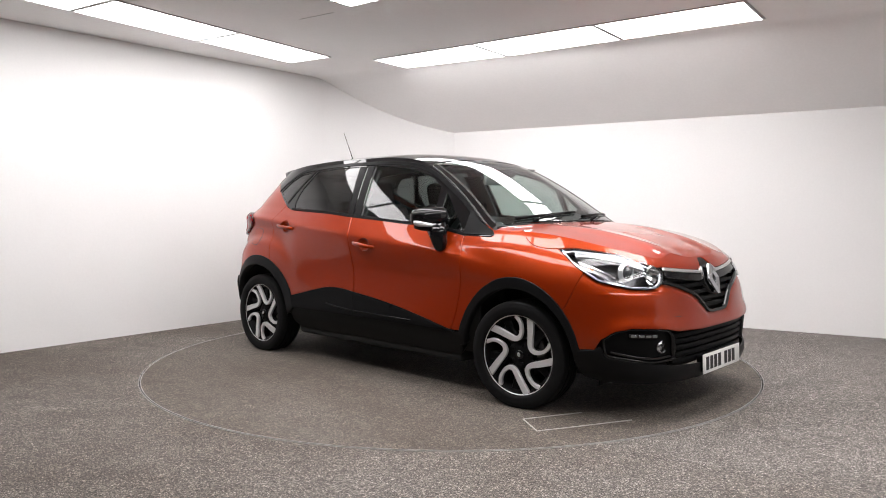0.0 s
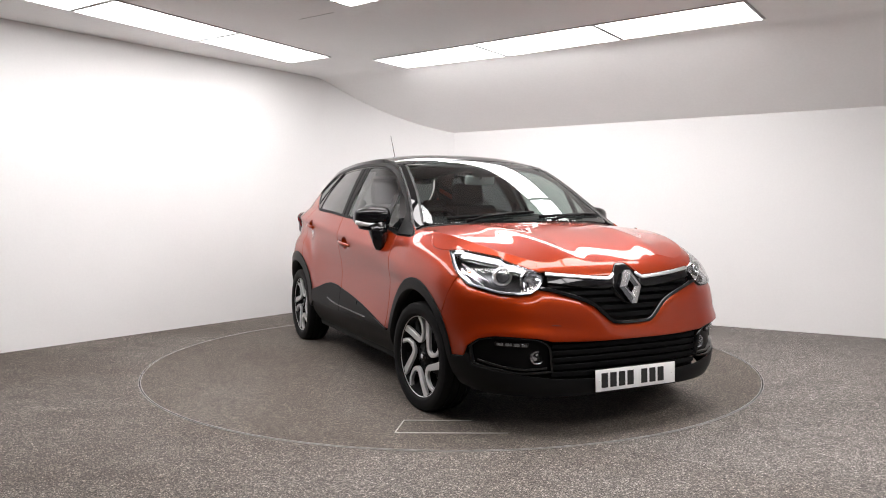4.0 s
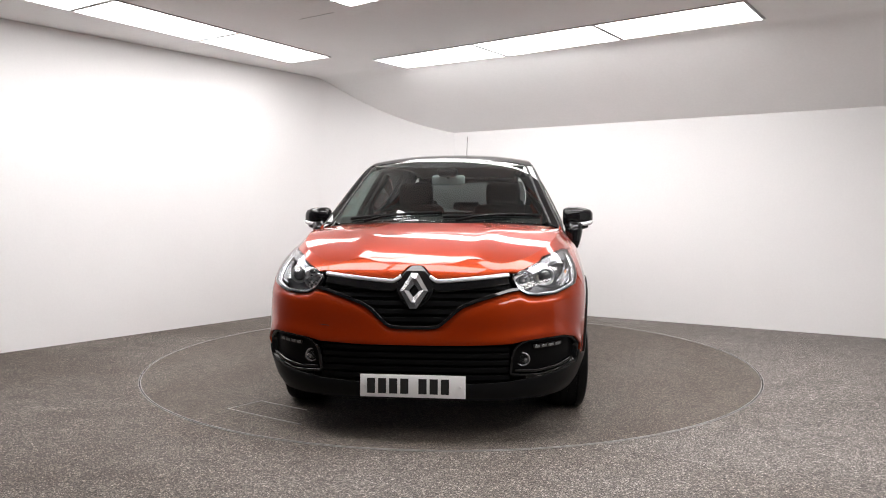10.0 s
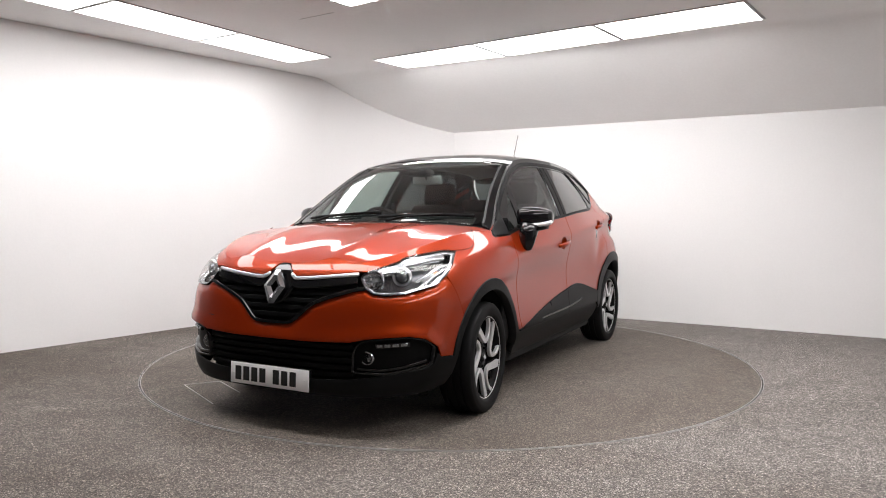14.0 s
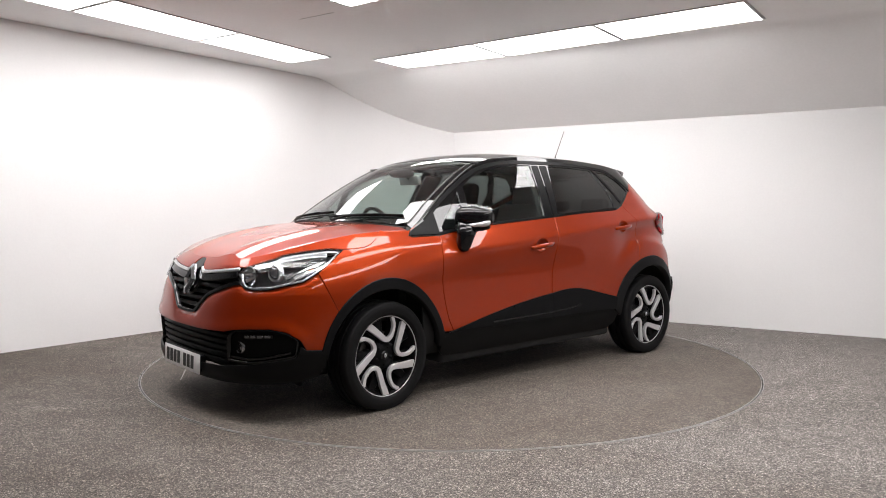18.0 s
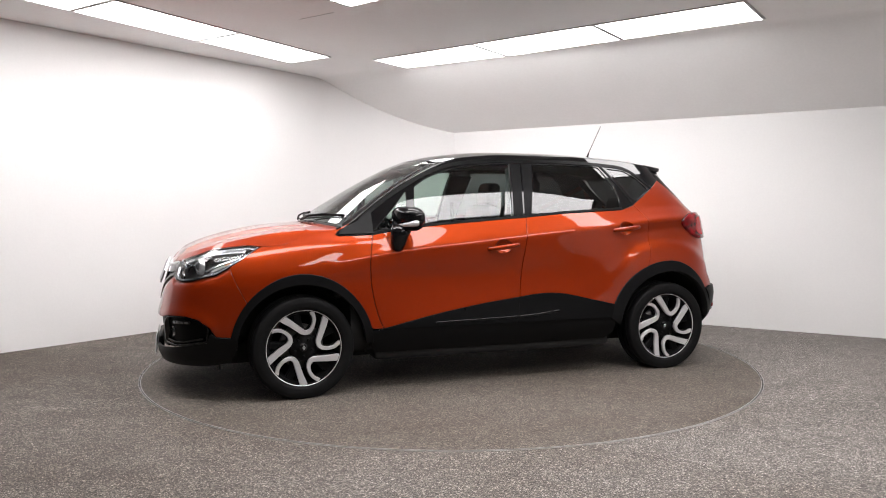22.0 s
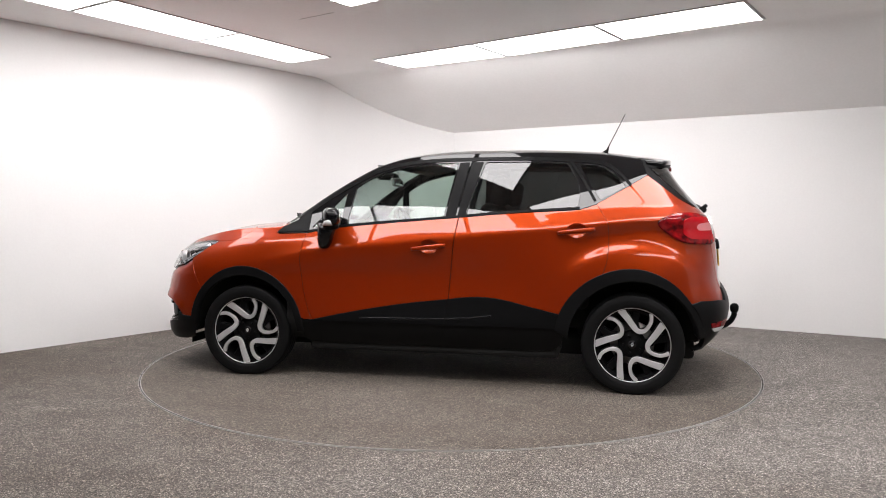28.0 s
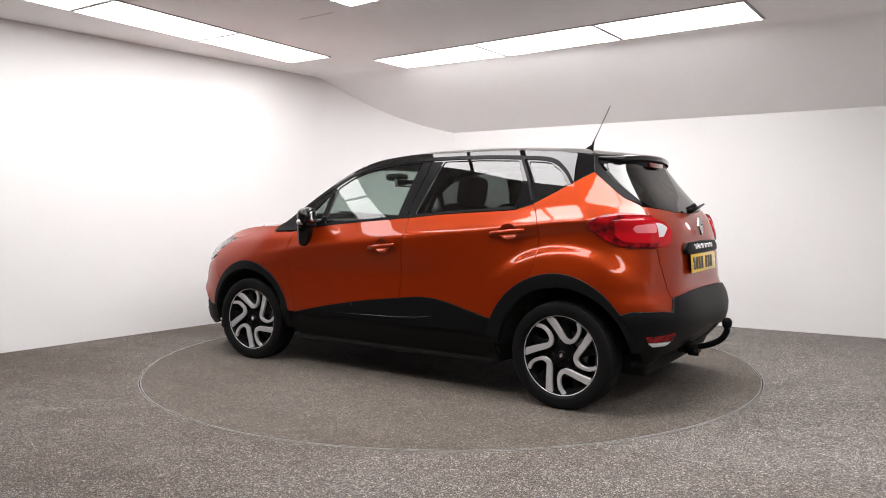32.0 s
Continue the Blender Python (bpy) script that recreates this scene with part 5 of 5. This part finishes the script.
number_plate(M_WHITEPL, pose(2.149, 0, 0.279, 0, -2, 0), "white front number plate with dark bars")
part("plate_holder", box(2.120, 0, 0.279, 0.03, 0.50, 0.10, 0.01), M_SATIN, car)
number_plate(M_YELPL, pose(-1.868, 0, 0.820, 0, -4, 180), "yellow rear number plate with dark bars")
strip = R((0.0, 0.945), (0.29, 0.938), (0.325, 0.908), (0.315, 0.884), (0.0, 0.884))
panel("name_strip", hatch, M_SATIN, strip + mirror_r(strip[1:-1]), lift=0.022, gap=0, thick=0.035, label="black tailgate strip with bright lettering bars", round_edge=0.005)
for i in range(6):
    y = 0.165 - 0.066 * i
    panel("lettering_bar", hatch, M_CHROME, R((y + 0.020, 0.929), (y - 0.020, 0.929), (y - 0.020, 0.905), (y + 0.020, 0.905)), lift=0.026, gap=0, thick=0.004)
part("rear_emblem", diamond(0.038, 0.056, 0.010, 0.008, pose(-1.838, 0, 1.040, 0, -12, 180)), M_CHROME, hatch, "small chrome diamond emblem", smooth=False)


# ---- handles, mirrors, fuel flap ----
def tube(path, radii, n=12, m=None):
    """A round bar along a path; radii: one for all, or one each, or (wide, high) pairs."""
    bm = bmesh.new()
    P = [Vector(p) for p in path]
    rows = []
    for i, p in enumerate(P):
        t = (P[min(i + 1, len(P) - 1)] - P[max(i - 1, 0)]).normalized()
        a = t.cross(Vector((0, 0, 1)))
        a = a.normalized() if a.length > 1e-4 else Vector((1, 0, 0))
        b = a.cross(t).normalized()
        r = radii[i] if isinstance(radii, (list, tuple)) and len(radii) == len(P) else radii
        ra, rb = r if isinstance(r, (list, tuple)) else (r, r)
        rows.append([bm.verts.new(p + a * ra * math.cos(2 * math.pi * k / n) + b * rb * math.sin(2 * math.pi * k / n)) for k in range(n)])
    for a, b in zip(rows, rows[1:]):
        for k in range(n):
            bm.faces.new((a[k], a[(k + 1) % n], b[(k + 1) % n], b[k]))
    bm.faces.new(rows[0])
    bm.faces.new(rows[-1][::-1])
    if m is not None:
        bm.transform(m)
    return bm


for (hx, hz), doors_, hole, slope in ((HANDLES[0], doors_f, BOWL_F, -0.12), (HANDLES[1], doors_r, BOWL_R, -0.10)):
    for side in (0, 1):
        k = -1 if side else 1
        cu, cz = at_x(hx - 0.002, hz), hz
        push = lambda V, cu=cu, cz=cz: -0.030 * np.clip(1 - ((V[:, 0] - cu) / 0.058) ** 2 - ((V[:, 1] - cz) / 0.044) ** 2, 0, 1) ** 0.6
        panel("handle_bowl", doors_[side], M_PAINT, hole, mirror=bool(side), push=push, gap=-0.001, lift=-0.002, thick=0.003, step=0.010)
        path, rad = [], []
        for i in range(15):
            t = i / 14
            x = hx + 0.112 - 0.224 * t
            z = hz + slope * (x - hx) - 0.004
            y = float(side_y(np.array([x]), np.array([z]))[0]) + 0.036 * math.sin(math.pi * min(max(t, 0.02), 0.98)) ** 0.45 - 0.006
            path.append((x, k * y, z))
            e = math.sin(math.pi * (0.06 + 0.88 * t)) ** 0.35
            rad.append((0.007 + 0.003 * e, 0.006 + 0.009 * e))
        part("door_handle", tube(path, rad, 14), M_PAINT, doors_[side], "orange pull handle")


def blob(sections, n=20, power=2.6):
    """Shell through rounded sections across y: rows of y, centre x and z, half depth and half height."""
    bm = bmesh.new()
    rows = []
    for y, cx, cz, a, b in sections:
        ring = []
        for i in range(n):
            c, s = math.cos(2 * math.pi * i / n), math.sin(2 * math.pi * i / n)
            ring.append(bm.verts.new((cx + a * math.copysign(abs(c) ** (2 / power), c), y, cz + b * math.copysign(abs(s) ** (2 / power), s))))
        rows.append(ring)
    for a, b in zip(rows, rows[1:]):
        for i in range(n):
            bm.faces.new((a[i], a[(i + 1) % n], b[(i + 1) % n], b[i]))
    bm.faces.new(rows[0])
    bm.faces.new(rows[-1][::-1])
    return bm


def flip_y(bm):
    bm.transform(Matrix.Diagonal((1, -1, 1, 1)))
    return bm


for side in (0, 1):
    fl = flip_y if side else (lambda b: b)
    mx = lambda y: 0.686 - 0.42 * (y - 0.80)
    secs = [(y, mx(y), 1.094 - 0.03 * max(y - 0.9, 0), a, b) for y, a, b in ((0.792, 0.030, 0.044), (0.803, 0.050, 0.058), (0.83, 0.062, 0.066), (0.89, 0.064, 0.066), (0.94, 0.060, 0.060), (0.975, 0.048, 0.050), (0.992, 0.028, 0.032))]
    mir = part("door_mirror", fl(blob(secs)), M_GLOSS, car, "gloss black door mirror")
    lows = [(y, mx(y) + 0.003, z, a, b) for y, z, a, b in ((0.805, 1.034, 0.050, 0.018), (0.86, 1.028, 0.060, 0.022), (0.92, 1.030, 0.058, 0.022), (0.96, 1.038, 0.044, 0.020))]
    part("mirror_base", fl(blob(lows)), M_SATIN, mir)
    part("mirror_indicator", fl(blob([(y, mx(y) + 0.022, z, a, b) for y, z, a, b in ((0.885, 1.044, 0.046, 0.013), (0.94, 1.047, 0.044, 0.016), (0.975, 1.054, 0.034, 0.017), (0.993, 1.062, 0.018, 0.012))], 16)), M_CLEARLENS, mir, "clear indicator lens")
    part("mirror_glass", fl(blob([(y, mx(y) - 0.0605 + d, 1.094, 0.003, b) for y, d, b in ((0.825, 0.004, 0.030), (0.850, 0.0, 0.036), (0.915, 0.0, 0.036), (0.940, 0.004, 0.026))], 16)), M_MIRROR, mir, "mirror glass")
    stalk = [(0.712, 0.850, 0.884), (0.711, 0.852, 0.893), (0.706, 0.856, 0.930), (0.697, 0.862, 0.985), (0.682, 0.870, 1.045)]
    part("mirror_stalk", fl(tube(stalk, [(0.020, 0.018), (0.040, 0.036), (0.050, 0.048), (0.056, 0.058), (0.058, 0.070)], 16)), M_GLOSS, mir)
flap = rounded(S((-1.30, 0.985), (-1.30, 0.885), (-1.335, 0.855), (-1.42, 0.870), (-1.445, 0.97), (-1.40, 0.995)), 0.02)
panel("fuel_flap", car, M_PAINT, flap, mirror=True, lift=0.0015, gap=0.001, thick=0.004, step=0.02, label="orange fuel filler flap")
panel("flap_gap", car, M_SEAL, ribbon(flap + flap[:1], 0.004), mirror=True, lift=0.0012, gap=0, thick=0.002, step=0.02)

# ---- wipers, aerial, tow bar ----
def on_top(x, y, up=0.0):
    p = top(np.array([x]), np.array([y]))[0]
    return (p[0], p[1], p[2] + up)


for y0, y1, yp in ((0.04, 0.63, 0.12), (-0.56, 0.03, -0.46)):
    line = [on_top(cowl_x(y) - 0.022 - 0.045 * k / 9, y, 0.010) for k, y in enumerate(np.linspace(y0, y1, 10))]
    arm = part("wiper_arm", tube([on_top(cowl_x(yp) + 0.012, yp, 0.010), on_top(cowl_x(yp + 0.12) - 0.004, yp + 0.12, 0.026), on_top(cowl_x(yp + 0.34) - 0.045, yp + 0.34, 0.022)], [0.010, 0.007, 0.005], 8), M_SATIN, car, "black windscreen wiper")
    part("wiper_blade", tube(line, [(0.005, 0.009)] * 10, 8), M_SATIN, arm)
rear_wiper = part("rear_wiper", tube([(-1.782, 0.045, 1.128), (-1.800, 0.02, 1.140), (-1.800, -0.10, 1.152), (-1.782, -0.30, 1.176)], [0.017, 0.018, 0.010, 0.007], 8), M_SATIN, hatch, "black rear wiper")
part("wiper_pivot", tube([(-1.815, 0.005, 1.172), (-1.772, 0.03, 1.136)], [0.013, 0.018], 8), M_SATIN, rear_wiper)
aer = part("aerial_base", tube([(-1.105, 0, 1.535), (-1.12, 0, 1.555), (-1.132, 0, 1.575), (-1.140, 0, 1.60)], [(0.016, 0.030), (0.012, 0.020), (0.007, 0.008), 0.005], 10), M_SATIN, car, "black roof aerial")
part("aerial_rod", tube([(-1.139, 0, 1.598), (-1.195, 0, 1.71), (-1.251, 0, 1.823)], [0.0032, 0.0026, 0.0024], 8), M_SATIN, aer)
hook = spline([(-1.74, 0, 0.285), (-1.83, 0, 0.285), (-1.92, 0, 0.310), (-1.985, 0, 0.350), (-2.012, 0, 0.395), (-2.015, 0, 0.425)], n=4)
tow = part("tow_bar", tube(hook, 0.019, 12), M_SATIN, car, "black tow bar with ball")
part("tow_ball", lathe([(0.0, 0.036), (0.014, 0.034), (0.026, 0.024), (0.030, 0.008), (0.028, -0.014), (0.020, -0.030), (0.0, -0.030)], 20, pose(-2.015, 0, 0.448, 90, 0, 0)), M_SATIN, tow)
part("tow_socket", box(-1.80, -0.02, 0.275, 0.10, 0.09, 0.07, 0.015), M_INNER, tow)
part("tow_socket", tube([(-1.86, 0.045, 0.262), (-1.80, 0.045, 0.262)], 0.026, 12), M_SATIN, tow)
for s in (1, -1):
    part("air_flap", box(1.78, s * 0.62, 0.215, 0.012, 0.24, 0.06, 0.004), M_PLAS, car)
part("rear_axle", tube([(HUB_R, -0.62, 0.30), (HUB_R + 0.10, 0, 0.29), (HUB_R, 0.62, 0.30)], 0.045, 10), M_INNER, car)
part("exhaust", tube([(-1.10, -0.30, 0.24), (-1.60, -0.34, 0.26), (-1.72, -0.36, 0.25)], 0.03, 10), M_STEEL, car)
part("silencer", box(-1.63, -0.30, 0.285, 0.26, 0.5, 0.13, 0.05), M_INNER, car)


# ---- cabin ----
dash = part("dashboard", blob([(-0.70, 0.93, 0.90, 0.13, 0.10), (-0.60, 0.90, 0.91, 0.20, 0.125), (-0.36, 0.88, 0.93, 0.24, 0.135), (-0.1, 0.88, 0.915, 0.23, 0.125), (0.3, 0.88, 0.915, 0.23, 0.12), (0.60, 0.90, 0.905, 0.20, 0.12), (0.70, 0.93, 0.90, 0.13, 0.10)], 24, 3.0), M_TRIMGREY, car, "dark grey dashboard")
part("binnacle", blob([(-0.50, 0.70, 1.045, 0.03, 0.02), (-0.47, 0.72, 1.045, 0.08, 0.032), (-0.36, 0.72, 1.055, 0.09, 0.042), (-0.25, 0.72, 1.045, 0.08, 0.032), (-0.22, 0.70, 1.045, 0.03, 0.02)], 20), M_TRIMGREY, dash)


def torus(R_, r, n=40, k=10, m=None):
    bm = bmesh.new()
    rows = []
    for i in range(n):
        a = 2 * math.pi * i / n
        rows.append([bm.verts.new(((R_ + r * math.cos(2 * math.pi * j / k)) * math.cos(a), (R_ + r * math.cos(2 * math.pi * j / k)) * math.sin(a), r * math.sin(2 * math.pi * j / k))) for j in range(k)])
    for a, b in zip(rows, rows[1:] + rows[:1]):
        for j in range(k):
            bm.faces.new((a[j], a[(j + 1) % k], b[(j + 1) % k], b[j]))
    if m is not None:
        bm.transform(m)
    return bm


tilt = pose(0.47, -0.36, 0.985, 0, -66, 0)
steer = part("steering_wheel", torus(0.182, 0.015, m=tilt), M_SATIN, car, "black steering wheel")
part("steering_hub", box(0, 0, 0, 0.13, 0.15, 0.04, 0.018, m=tilt), M_SATIN, steer)
for yy in (0.11, -0.11):
    part("steering_spoke", box(0, yy, 0, 0.035, 0.14, 0.016, 0.006, m=tilt), M_SATIN, steer)
part("steering_spoke", box(-0.11, 0, 0, 0.14, 0.035, 0.016, 0.006, m=tilt), M_SATIN, steer)


def slab(cx, cy, cz, sx, sy, sz, bevel, ry=0):
    return box(0, 0, 0, sx, sy, sz, bevel, pose(cx, cy, cz, 0, ry, 0), 4)


for y in (0.36, -0.36):
    seat = part("front_seat", slab(0.0, y, 0.56, 0.50, 0.48, 0.16, 0.06, -8), M_FABRIC, car, "dark fabric front seat")
    part("backrest", slab(-0.30, y, 0.88, 0.14, 0.48, 0.62, 0.06, -14), M_FABRIC, seat)
    part("headrest", slab(-0.41, y, 1.265, 0.11, 0.28, 0.20, 0.05, -10), M_FABRIC, seat)
    for dy in (0.06, -0.06):
        part("headrest_post", tube([(-0.375, y + dy, 1.10), (-0.40, y + dy, 1.20)], 0.006, 8), M_STEEL, seat)
    part("sun_visor", box(0.36, y, 1.450, 0.16, 0.34, 0.012, 0.005, None), M_HEADLINE, car)
bench = part("rear_bench", slab(-0.80, 0, 0.58, 0.46, 1.22, 0.16, 0.05, -6), M_FABRIC, car, "dark fabric rear bench")
part("bench_back", slab(-1.07, 0, 0.86, 0.13, 1.22, 0.54, 0.05, -16), M_FABRIC, bench)
for y in (0.40, 0.0, -0.40):
    part("bench_headrest", slab(-1.17, y, 1.175, 0.09, 0.25, 0.12 if y else 0.08, 0.035, -12), M_FABRIC, bench)
part("parcel_shelf", slab(-1.42, 0, 1.085, 0.42, 1.02, 0.02, 0.006), M_TRIMGREY, car)
rv = part("interior_mirror", box(0, 0, 0, 0.030, 0.235, 0.065, 0.014, pose(0.455, 0, 1.352, 0, 12, 0), 3), M_PALE, car, "pale grey interior mirror on its mount")
part("mirror_face", box(-0.0165, 0, 0, 0.003, 0.218, 0.050, 0.001, pose(0.455, 0, 1.352, 0, 12, 0)), M_MIRROR, rv)
part("sensor_pod", blob([(-0.07, 0.53, 1.405, 0.05, 0.015), (-0.05, 0.53, 1.400, 0.075, 0.030), (0.05, 0.53, 1.400, 0.075, 0.030), (0.07, 0.53, 1.405, 0.05, 0.015)], 16), M_SATIN, rv)
part("mirror_arm", tube([(0.50, 0, 1.40), (0.46, 0, 1.36)], 0.012, 8), M_SATIN, rv)
for s in (1, -1):
    inner = S((-0.098, 1.02), (-0.150, 1.45), (-0.34, 1.45), (-0.25, 1.02))
    panel("pillar_lining", car, M_TRIMGREY, inner, mirror=(s < 0), lift=-0.040, gap=0, thick=0.02)
    part("door_card", box(0.40, s * 0.775, 0.80, 1.0, 0.05, 0.40, 0.02), M_TRIMGREY, car)
    part("door_card", box(-0.50, s * 0.77, 0.83, 0.72, 0.05, 0.44, 0.02), M_TRIMGREY, car)
    part("seat_belt", tube([(-0.21, s * 0.70, 1.20), (-0.22, s * 0.68, 0.9)], [(0.004, 0.022)] * 2, 6), M_SATIN, car)
part("dash_bulkhead", box(1.06, 0, 0.80, 0.06, 1.40, 0.44, 0.02), M_INNER, car)


def motions():
    rows_table, rows_car = [], []
    for i in range(33):
        deg = YAW_START + YAW_RATE * i
        turn = pose(0, 0, 0, 0, 0, deg)
        rows_table.append((float(i), turn))
        rows_car.append((float(i), turn @ pose(CAR_X, CAR_Y, 0)))
    walk(table, rows_table)
    walk(car, rows_car)


motions()
